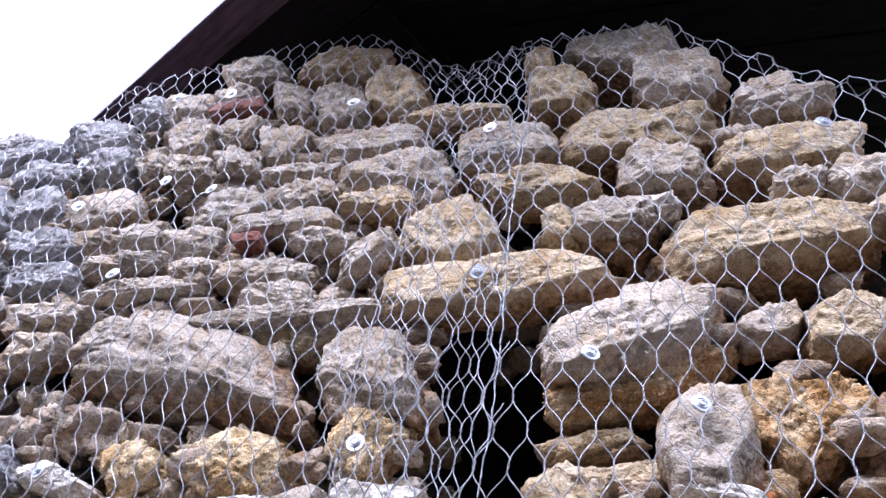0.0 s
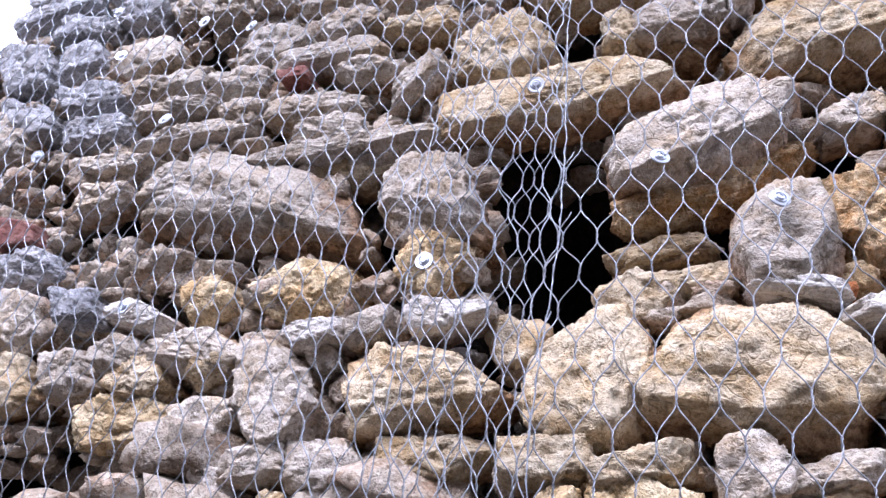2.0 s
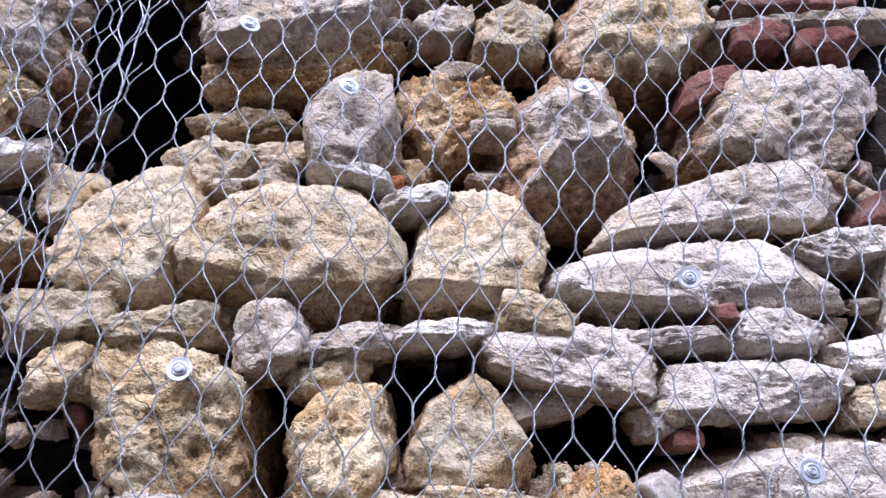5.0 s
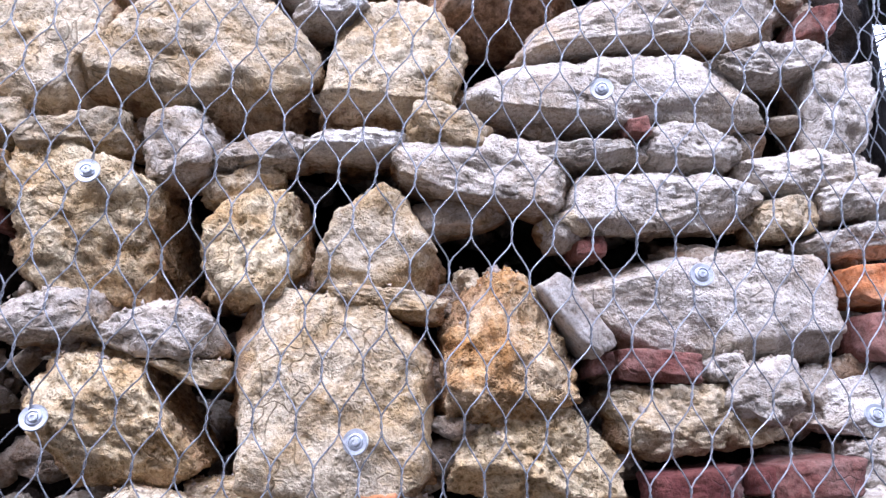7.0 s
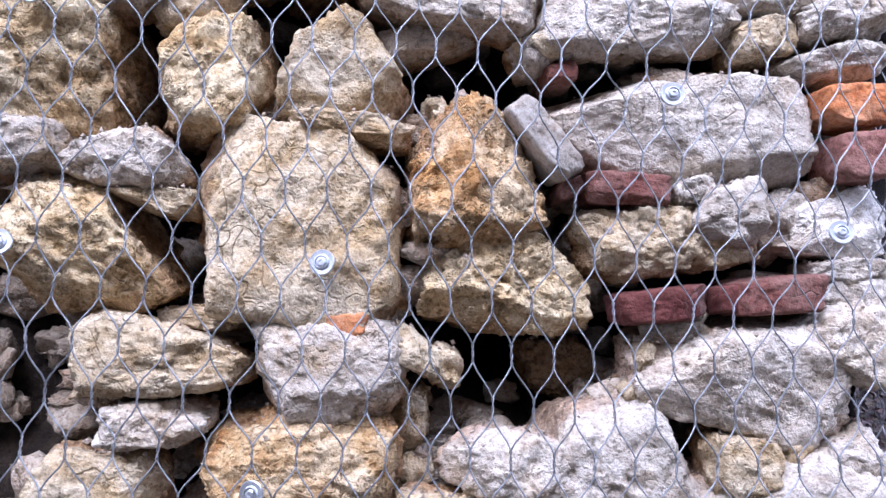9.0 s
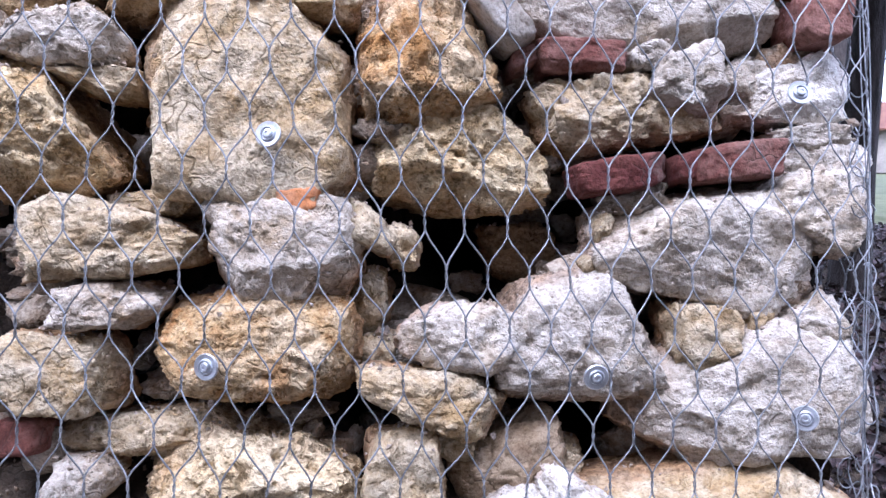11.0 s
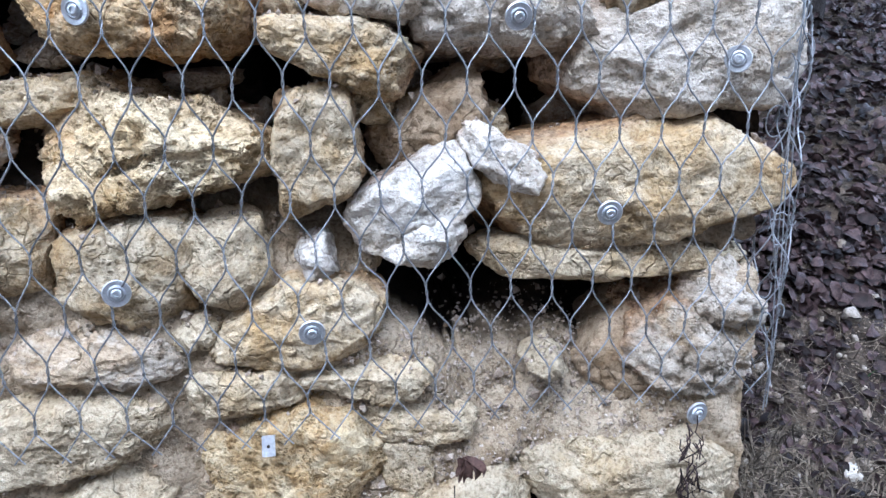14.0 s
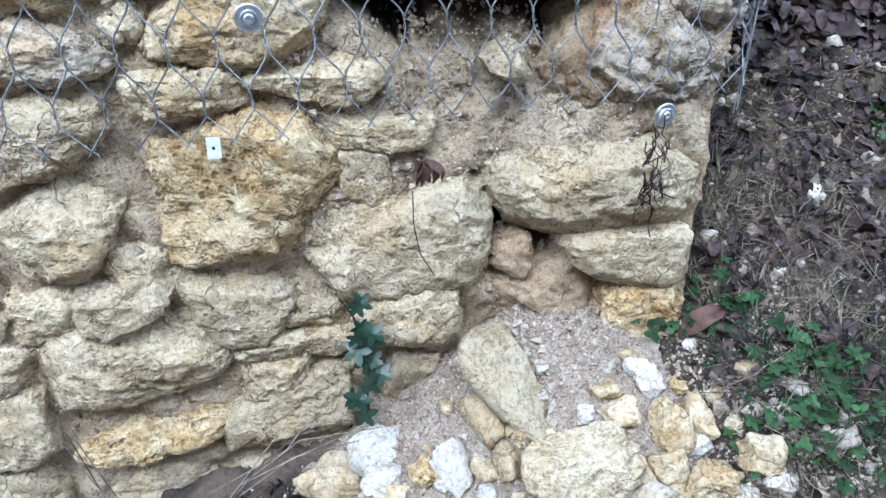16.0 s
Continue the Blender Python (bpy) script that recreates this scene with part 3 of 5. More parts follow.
stone(TAN, -0.250, 2.206, 0.126, 0.094, 32, 5, -0.12, -0.21, 0.070)
stone(TAN, -0.092, 2.058, 0.322, 0.232, -3, 7, -0.19, -0.04, -0.006)
stone(WHITE, -0.024, 2.173, 0.108, 0.036, -6, 44, 0.01, 0.11, 0.010)
stone(PALE, -0.022, 2.266, 0.150, 0.170, 8, -2, -0.14, 0.15, 0.000)
stone(PALE, -0.882, 1.905, 0.110, 0.063, 9, -2, -0.22, 0.02, 0.022)
stone(PALE, -0.755, 1.902, 0.137, 0.088, 5, 19, -0.06, 0.04, 0.027)
stone(TAN, -0.580, 1.919, 0.175, 0.073, 10, 11, -0.03, -0.15, 0.029)
stone(PALE, -0.400, 1.923, 0.129, 0.071, 12, 13, -0.10, -0.07, 0.023)
stone(PALE, -0.720, 1.821, 0.225, 0.109, 8, 16, -0.06, 0.05, 0.029)
brick(RED, -0.568, 1.840, 0.083, 0.028, 10, 5, 0.02, -0.01, 0.060)
stone(TAN, -0.373, 1.840, 0.074, 0.059, 18, -19, -0.20, 0.07, 0.005)
stone(TAN, -1.028, 2.102, 0.082, 0.101, 23, 14, -0.20, -0.05, 0.012)
stone(PALE, -1.025, 1.984, 0.091, 0.076, 9, 18, 0.03, -0.03, 0.029)
stone(WHITE, -0.968, 1.868, 0.073, 0.080, 18, 12, -0.05, -0.01, 0.024)
stone(TAN, -0.835, 1.826, 0.047, 0.071, 22, -4, 0.29, -0.12, 0.015)
stone(PALE, -0.918, 1.784, 0.115, 0.084, 7, 24, -0.05, 0.03, 0.029)
stone(TAN, -0.150, 2.234, 0.132, 0.059, 15, 37, 0.27, -0.03, 0.090)
stone(BROWN, -0.209, 2.296, 0.152, 0.049, 3, 16, -0.06, -0.01, 0.100)
brick(RED, -1.666, 2.423, 0.147, 0.099, -6, 35, 0.11, -0.20, 0.021)
stone(BLUE, -1.623, 2.341, 0.199, 0.095, 3, 32, -0.05, 0.01, 0.025)
stone(BLUE, -1.405, 2.222, 0.113, 0.096, 3, 29, -0.02, 0.03, 0.012)
stone(WHITE, -1.223, 2.188, 0.061, 0.139, 32, 40, 0.27, -0.04, 0.010)
stone(PALE, -1.362, 2.074, 0.129, 0.106, 6, 21, -0.08, -0.01, 0.016)
stone(PALE, -1.241, 2.108, 0.098, 0.073, 10, 26, -0.08, 0.02, 0.008)
stone(TAN, -1.181, 2.059, 0.117, 0.077, 9, 20, -0.03, 0.15, 0.015)
stone(OCHRE, -1.199, 1.977, 0.232, 0.117, 7, 24, 0.00, 0.06, 0.029)
stone(PALE, -0.997, 1.978, 0.094, 0.082, 26, 13, -0.05, -0.16, 0.013)
stone(PALE, -1.058, 2.106, 0.190, 0.078, 0, 26, 0.02, 0.08, 0.005)
stone(PALE, -1.562, 2.192, 0.169, 0.140, 3, 27, 0.03, -0.02, 0.006)
stone(TAN, -1.500, 2.054, 0.128, 0.124, 5, 25, 0.03, -0.01, 0.009)
stone(PALE, -1.916, 2.780, 0.284, 0.209, -4, 37, 0.10, -0.21, 0.025)
stone(RUST, 0.147, 2.356, 0.187, 0.174, 24, -12, -0.11, -0.18, 0.060)
wall_piece("stone", PALE, 0.352, 2.292, 0.255, 0.255, 0, 0, -0.04, 0.0, -0.006, 4.0, 1.0, 14, 0.18)
stone(TAN, 0.462, 2.567, 0.248, 0.281, 8, -13, -0.05, 0.01, 0.000)
stone(PALE, 0.433, 2.766, 0.192, 0.093, 16, -6, 0.02, 0.06, 0.010)
stone(PALE, 0.117, 2.529, 0.099, 0.077, 12, -13, -0.01, -0.04, 0.060)
stone(TAN, 0.243, 2.515, 0.123, 0.107, 12, -13, -0.04, 0.03, 0.040)
brick(RED, 0.591, 2.425, 0.120, 0.062, 26, -35, -0.12, -0.14, 0.045)
brick(RED, 0.756, 2.607, 0.267, 0.041, 9, -28, 0.02, 0.02, 0.014)
brick(RED, 0.686, 2.529, 0.110, 0.053, 9, -17, 0.10, -0.03, 0.020)
brick(RED, 0.815, 2.530, 0.134, 0.050, 9, -18, 0.01, -0.00, 0.020)
stone(PALE, 0.783, 2.568, 0.349, 0.034, 7, -17, 0.01, 0.21, 0.012)
stone(PALE, 0.738, 2.371, 0.348, 0.198, 8, -26, -0.06, -0.01, 0.007)
stone(PALE, 0.602, 2.194, 0.407, 0.103, 14, -16, -0.19, 0.08, 0.030)
stone(ASH, 0.512, 2.051, 0.418, 0.098, 7, 19, -0.16, 0.23, 0.016)
stone(ASH, 0.765, 2.114, 0.183, 0.052, 8, -19, 0.03, 0.19, 0.010)
stone(WHITE, 0.086, 2.135, 0.096, 0.038, 19, 1, 0.02, 0.30, 0.006)
stone(TAN, 0.192, 2.062, 0.200, 0.222, 10, -10, -0.12, -0.06, 0.010)
stone(TAN, 0.270, 1.958, 0.124, 0.056, -2, -2, -0.09, -0.10, 0.006)
stone(WHITE, 0.137, 1.928, 0.118, 0.030, 5, -17, -0.00, -0.00, 0.009)
stone(PALE, 0.006, 1.909, 0.128, 0.042, 10, -8, -0.02, -0.05, 0.022)
stone(TAN, -0.023, 1.859, 0.104, 0.056, 12, -9, 0.06, -0.11, 0.040)
stone(PALE, -0.110, 1.903, 0.090, 0.090, 13, -5, 0.03, -0.05, 0.009)
stone(OCHRE, -0.222, 1.805, 0.225, 0.262, 1, 8, -0.16, -0.01, 0.000)
stone(TAN, -0.256, 1.906, 0.132, 0.051, 12, 5, 0.03, 0.13, 0.000)
stone(TAN, -0.395, 1.915, 0.129, 0.069, 6, 9, 0.05, -0.09, 0.006)
stone(TAN, -0.381, 1.835, 0.082, 0.062, 17, -0, -0.02, 0.30, 0.017)
stone(OCHRE, 0.004, 1.766, 0.146, 0.140, 22, -16, -0.14, 0.06, 0.011)
stone(TAN, 0.176, 1.797, 0.145, 0.148, 10, 0, -0.38, 0.22, 0.020)
stone(PALE, 0.333, 1.901, 0.250, 0.080, -1, 7, 0.05, 0.26, 0.008)
stone(PALE, 0.307, 1.849, 0.127, 0.044, 12, -16, 0.04, -0.25, 0.060)
stone(ASH, 0.472, 1.946, 0.201, 0.036, 8, 18, 0.01, 0.14, 0.018)
brick(RED, 0.555, 1.988, 0.034, 0.027, 5, 7, -0.03, 0.15, 0.020)
stone(ASH, 0.650, 1.972, 0.131, 0.067, 6, -8, -0.03, 0.08, 0.024)
stone(ASH, 0.607, 1.883, 0.291, 0.082, 6, -15, -0.01, -0.03, 0.015)
stone(ASH, 0.459, 1.830, 0.059, 0.039, 16, -0, 0.08, 0.07, 0.040)
brick(RED, 0.494, 1.804, 0.046, 0.027, 6, -3, 0.08, 0.06, 0.050)
brick(RED, -0.352, 1.786, 0.026, 0.030, 7, 7, -0.03, 0.07, 0.050)
brick(RED, 0.857, 2.202, 0.064, 0.064, 14, -25, 0.13, 0.26, 0.030)
stone(TAN, -0.210, 2.299, 0.168, 0.046, 10, 10, 0.01, 0.01, 0.090)
stone(TAN, 0.018, 2.249, 0.057, 0.055, 6, -1, 0.01, 0.01, 0.080)
stone(PALE, -0.241, 1.654, 0.127, 0.066, 10, 9, -0.08, -0.03, 0.017)
stone(PALE, -0.103, 1.644, 0.136, 0.069, 7, 13, -0.12, 0.23, 0.011)
stone(TAN, -0.050, 1.589, 0.080, 0.046, 4, 39, 0.31, 0.12, 0.030)
stone(OCHRE, -0.170, 1.528, 0.212, 0.178, 7, 16, -0.20, 0.08, 0.000)
stone(TAN, 0.133, 1.577, 0.263, 0.280, -3, 3, -0.04, 0.06, 0.000)
stone(TAN, 0.205, 1.698, 0.136, 0.036, -3, 6, 0.04, 0.03, 0.000)
stone(RUST, 0.376, 1.634, 0.176, 0.232, 14, -3, -0.26, -0.02, -0.006)
stone(OCHRE, 0.428, 1.510, 0.235, 0.148, 10, 12, -0.16, 0.19, 0.035)
brick(ASHLAR, 0.461, 1.696, 0.043, 0.127, 36, 4, -0.02, -0.00, -0.006)
brick(RED, 0.506, 1.634, 0.036, 0.026, 23, -9, -0.05, -0.06, 0.030)
brick(RED, 0.583, 1.634, 0.118, 0.045, -0, 4, 0.08, -0.03, 0.010)
stone(ASH, 0.680, 1.736, 0.378, 0.172, 3, 16, -0.08, 0.22, 0.020)
stone(TAN, 0.795, 1.875, 0.083, 0.055, 10, -5, 0.02, 0.01, 0.030)
stone(ASH, 0.834, 1.947, 0.199, 0.063, 7, -8, -0.01, -0.01, 0.030)
stone(ASH, 0.891, 1.839, 0.137, 0.045, 10, 0, -0.00, 0.10, 0.015)
stone(ASH, 0.917, 1.908, 0.122, 0.053, 8, -7, 0.05, 0.13, 0.006)
brick(ORANGE, 0.911, 1.770, 0.102, 0.060, 6, -5, 0.07, 0.05, 0.000)
brick(RED, 0.919, 1.697, 0.073, 0.070, 6, -7, 0.07, 0.04, 0.000)
stone(TAN, 0.642, 1.570, 0.225, 0.097, 9, 20, -0.20, -0.05, 0.016)
stone(TAN, 0.543, 1.579, 0.045, 0.041, 4, 14, 0.10, 0.18, 0.030)
stone(ASH, 0.680, 1.640, 0.054, 0.036, 8, -12, 0.04, -0.02, 0.011)
stone(ASH, 0.731, 1.605, 0.090, 0.075, 7, -4, -0.15, 0.23, -0.006)
stone(ASH, 0.845, 1.615, 0.076, 0.073, 8, -12, 0.04, 0.03, 0.050)
stone(WHITE, 0.900, 1.603, 0.135, 0.086, 7, -15, 0.01, 0.37, 0.027)
brick(MAROON, 0.641, 1.476, 0.130, 0.048, 8, -2, 0.04, 0.04, 0.010)
brick(MAROON, 0.729, 1.486, 0.033, 0.041, 7, -8, 0.01, 0.05, 0.020)
brick(RED, 0.800, 1.496, 0.124, 0.054, 5, -9, 0.04, -0.01, 0.000)
stone(ASH, 0.754, 2.117, 0.171, 0.051, 9, -10, 0.06, 0.13, 0.026)
stone(ASH, 0.886, 2.066, 0.098, 0.162, 13, -14, 0.08, -0.00, 0.017)
brick(RED, 0.500, 1.814, 0.035, 0.022, 8, -7, -0.01, 0.09, 0.060)
stone(TAN, 0.459, 1.833, 0.062, 0.031, 7, 9, 0.01, 0.09, 0.030)
stone(TAN, -0.036, 1.379, 0.222, 0.077, -2, -1, -0.07, -0.39, 0.006)
stone(PALE, 0.190, 1.366, 0.178, 0.142, 3, 8, 0.22, -0.16, 0.000)
brick(ORANGE, 0.208, 1.433, 0.053, 0.031, 5, -5, 0.11, 0.08, 0.010)
stone(TAN, 0.291, 1.399, 0.075, 0.049, -26, 23, 0.06, -0.18, 0.020)
stone(TAN, 0.346, 1.377, 0.039, 0.057, -13, 10, 0.13, -0.10, 0.080)
stone(PALE, -0.041, 1.293, 0.130, 0.048, 4, -1, 0.04, 0.09, 0.011)
stone(RUST, 0.147, 1.244, 0.285, 0.122, 0, -1, -0.08, 0.19, -0.006)
stone(TAN, -0.105, 1.207, 0.153, 0.088, -1, 8, -0.06, -0.02, 0.011)
stone(TAN, -0.010, 1.121, 0.221, 0.049, 3, -8, -0.03, 0.08, 0.070)
stone(ASH, 0.426, 1.254, 0.155, 0.078, -4, -10, -0.15, 0.10, -0.006)
stone(ASH, 0.573, 1.248, 0.193, 0.156, 9, 5, -0.14, 0.05, 0.000)
stone(TAN, 0.385, 1.172, 0.175, 0.067, -13, 9, 0.09, 0.36, -0.006)
stone(ASH, 0.762, 1.378, 0.290, 0.145, -4, 12, -0.10, 0.30, 0.000)
stone(ASH, 0.909, 1.434, 0.140, 0.102, 12, -2, 0.19, 0.42, 0.000)
stone(TAN, 0.761, 1.263, 0.089, 0.084, 17, -0, -0.11, -0.22, 0.010)
stone(TAN, 0.842, 1.277, 0.037, 0.041, 5, -6, 0.01, 0.01, 0.030)
stone(ASH, 0.818, 1.172, 0.325, 0.165, 10, 6, -0.02, 0.21, 0.000)
stone(ASH, 0.926, 1.277, 0.072, 0.060, 9, 2, -0.00, 0.32, 0.020)
stone(BROWN, 0.544, 1.371, 0.105, 0.081, 3, 13, 0.04, 0.05, 0.190)
stone(TAN, 0.613, 1.358, 0.049, 0.029, 15, 2, 0.03, 0.38, 0.040)
stone(TAN, 0.303, 1.303, 0.047, 0.079, 17, -7, 0.01, -0.15, 0.090)
stone(TAN, 0.311, 1.228, 0.044, 0.049, 0, -5, 0.09, 0.00, 0.090)
stone(TAN, 0.620, 1.405, 0.025, 0.041, 7, -13, -0.04, 0.10, 0.030)
brick(RED, -0.151, 1.121, 0.068, 0.046, 2, -1, 0.00, 0.01, 0.050)
stone(TAN, 0.006, 1.433, 0.102, 0.029, -0, 10, 0.03, 0.12, 0.070)
stone(HONEY, 0.147, 1.062, 0.258, 0.142, 2, -2, -0.12, -0.22, -0.012)
stone(TAN, 0.350, 1.059, 0.094, 0.126, 14, -9, -0.12, -0.06, 0.000)
stone(DUSTY, 0.500, 1.076, 0.150, 0.090, 24, -4, -0.04, 0.02, 0.040)
stone(WHITE, 0.472, 0.982, 0.165, 0.085, 32, -14, 0.05, -0.10, -0.010)
stone(WHITE, 0.582, 1.036, 0.105, 0.048, -32, 10, 0.0, 0.1, -0.010)
stone(WHITE, 0.485, 0.935, 0.080, 0.060, 36, 8, 0.25, -0.04, 0.000)
stone(TAN, 0.772, 0.990, 0.440, 0.150, -0, 1, -0.06, 0.13, 0.000)
stone(CREAM, 0.753, 0.882, 0.365, 0.054, -3, 3, 0.07, -0.16, 0.050)
stone(TAN, 0.105, 0.910, 0.141, 0.106, -1, 1, -0.04, 0.07, 0.020)
stone(CREAM, 0.222, 0.917, 0.082, 0.097, 5, -3, -0.01, -0.00, 0.020)
stone(TAN, -0.051, 0.955, 0.129, 0.117, 2, -2, -0.07, -0.01, 0.020)
stone(PALE, -0.070, 1.064, 0.077, 0.058, 15, -19, -0.06, -0.22, 0.020)
stone(TAN, 0.035, 1.121, 0.147, 0.047, 5, -11, -0.02, -0.11, 0.060)
stone(PALE, 0.055, 0.797, 0.188, 0.067, 0, 0, 0.01, -0.05, 0.020)
stone(CREAM, 0.010, 0.696, 0.219, 0.109, 6, -5, -0.14, -0.13, 0.020)
stone(CREAM, 0.177, 0.825, 0.049, 0.036, 1, -2, -0.05, 0.11, 0.030)
stone(TAN, 0.315, 0.826, 0.173, 0.102, -4, -23, -0.10, -0.01, 0.020)
stone(CREAM, 0.234, 0.734, 0.120, 0.059, -1, -4, 0.06, 0.04, 0.020)
stone(CREAM, 0.399, 0.738, 0.165, 0.045, -3, 3, 0.03, 0.38, 0.020)
wall_piece("stone", PALE, 0.880, 0.735, 0.190, 0.160, -14, 14, -0.16, -0.16, -0.004, 3.6, 1.2, 18, 0.2)
wall_piece("stone", PALE, 0.917, 0.822, 0.100, 0.095, -8, 6, -0.12, 0.05, 0.000, 3.6, 1.2, 16, 0.2)
stone(DUSTY, 0.800, 0.708, 0.120, 0.150, 24, -2, 0.20, 0.2, 0.075)
stone(CREAM, 0.447, 0.594, 0.078, 0.093, -4, 2, 0.08, 0.03, 0.040)
stone(CREAM, 0.650, 0.737, 0.043, 0.031, 2, 1, -0.02, 0.41, 0.030)
stone(CREAM, 0.458, 0.659, 0.143, 0.047, -9, 19, 0.12, 0.05, 0.040)
stone(OCHRE, 0.272, 0.600, 0.262, 0.230, 0, -2, 0.01, -0.03, -0.006)
stone(CREAM, 0.033, 0.553, 0.152, 0.137, 2, -10, 0.13, -0.01, 0.020)
wall_piece("stone", CREAM, 0.483, 0.490, 0.262, 0.172, -3, 0, 0.04, 0.06, -0.008, 4.2, 0.8, 6, 0.2)
stone(CREAM, 0.792, 0.539, 0.288, 0.140, 4, 11, 0.08, -0.02, 0.000)
stone(CREAM, 0.853, 0.420, 0.147, 0.095, 2, 18, 0.21, 0.09, 0.000)
stone(OCHRE, 0.892, 0.309, 0.123, 0.106, -3, 7, -0.03, 0.12, 0.020)
stone(DUSTY, 0.715, 0.345, 0.170, 0.110, -6, 20, 0.1, 0.1, 0.034)
stone(DUSTY, 0.664, 0.435, 0.052, 0.050, -7, 15, 0.00, 0.18, 0.034)
stone(CREAM, 0.093, 0.435, 0.104, 0.070, -3, -8, 0.01, 0.00, 0.010)
stone(CREAM, -0.027, 0.430, 0.115, 0.080, -3, -4, 0.09, -0.13, 0.030)
stone(CREAM, 0.114, 0.486, 0.066, 0.070, -7, -9, 0.05, 0.02, 0.040)
stone(CREAM, 0.078, 0.322, 0.267, 0.163, 2, -10, -0.09, -0.20, 0.000)
stone(CREAM, 0.252, 0.405, 0.121, 0.113, -5, 7, 0.08, 0.04, 0.020)
stone(CREAM, 0.327, 0.328, 0.176, 0.040, 0, 2, 0.02, 0.15, 0.030)
stone(CREAM, 0.353, 0.384, 0.097, 0.057, -8, -7, 0.08, -0.05, 0.040)
stone(CREAM, 0.498, 0.358, 0.146, 0.085, 2, 1, -0.02, 0.08, 0.000)
stone(CREAM, 0.269, 0.267, 0.104, 0.072, -2, -9, 0.03, 0.03, 0.030)
stone(CREAM, 0.303, 0.188, 0.215, 0.124, 10, -12, -0.03, 0.03, 0.020)
stone(OCHRE, 0.068, 0.171, 0.236, 0.055, 9, -10, -0.00, 0.00, 0.020)
stone(CREAM, 0.503, 0.229, 0.085, 0.074, 8, -15, 0.02, -0.17, 0.040)
stone(CREAM, -0.122, 0.229, 0.099, 0.132, 2, -17, -0.08, 0.01, 0.020)
stone(CREAM, -0.157, 0.090, 0.121, 0.098, -9, -3, -0.08, 0.10, 0.030)
stone(CREAM, -0.097, 0.339, 0.064, 0.105, -4, -13, -0.04, -0.03, 0.030)
stone(CREAM, 0.041, 0.032, 0.255, 0.111, -6, 5, -0.02, 0.18, 0.050)
stone(ASH, 0.940, 1.500, 0.124, 0.067, 2, 0, 0.02, 0.04, 0.030)
stone(ASH, 0.922, 1.535, 0.102, 0.034, 5, -9, 0.01, 0.09, 0.030)
stone(TAN, 0.545, 1.074, 0.127, 0.057, -4, -8, -0.15, -0.16, 0.080)
stone(CREAM, 0.227, 0.026, 0.122, 0.114, -1, 3, -0.05, -0.01, 0.050)
stone(CREAM, -0.098, 0.443, 0.055, 0.093, -4, -12, -0.11, -0.04, 0.030)
stone(BLUE, -1.948, 3.290, 0.149, 0.093, 1, 30, 0.00, 0.03, 0.011)
stone(TAN, 0.072, 2.227, 0.067, 0.054, 5, -1, 0.01, -0.00, 0.090)
brick(ORANGE, -0.021, 2.239, 0.046, 0.039, 0, 13, 0.01, -0.03, 0.070)
brick(ORANGE, 0.053, 2.185, 0.023, 0.016, 8, -2, -0.02, 0.07, 0.060)
stone(TAN, 0.317, 1.748, 0.030, 0.031, 8, 2, 0.14, -0.08, 0.070)
stone(WHITE, 0.339, 0.916, 0.032, 0.048, 4, -3, -0.06, 0.01, 0.040)
brick(ORANGE, 0.316, 0.876, 0.025, 0.026, -1, -1, 0.00, -0.06, 0.045)
stone(BROWN, 0.910, 1.520, 0.049, 0.033, 6, -4, 0.05, 0.01, 0.050)
stone(WHITE, 0.336, 0.914, 0.037, 0.036, 2, 11, -0.20, 0.14, 0.030)
stone(TAN, 0.417, 1.100, 0.052, 0.037, -15, -4, 0.06, 0.13, 0.060)


# ---- small rubble packed into the joints ----
def scatter_mesh(name, items, material, parent=None, smooth=True):
    verts, faces, base = [], [], 0
    for v, f in items:
        verts.append(v)
        faces += [tuple(i + base for i in q) for q in f]
        base += len(v)
    return attach(name, mesh_of(name, np.concatenate(verts), faces, material, smooth), parent)


def pebble(r, at, size, n=4, power=2.6, rough=0.22):
    points, faces = blank_stone(power, n)
    p = points * (1 + rough * r.normal(size=(len(points), 1)) * 0.5)
    for _ in range(4):
        d = r.normal(size=3)
        d /= np.linalg.norm(d)
        reach = r.uniform(0.55, 0.85)
        p = p - np.outer(np.maximum(p @ d - reach, 0), d)
    m = np.array(Euler(r.uniform(0, 6.28, 3)).to_matrix()) if size[0] < 0.03 else np.eye(3)
    return (p * size) @ m.T + at, faces


def chip(r, at, s):
    """An angular crumb of stone with eight uneven sides."""
    p = np.array(((1, 0, 0), (0, 1, 0), (-1, 0, 0), (0, -1, 0), (0, 0, 0.9), (0, 0, -0.9))) * r.uniform(0.55, 1.35, (6, 1)) + r.normal(size=(6, 3)) * 0.18
    m = np.array(Euler(r.uniform(0, 6.28, 3)).to_matrix())
    return (p * s) @ m.T + at, [(0, 1, 4), (1, 2, 4), (2, 3, 4), (3, 0, 4), (1, 0, 5), (2, 1, 5), (3, 2, 5), (0, 3, 5)]


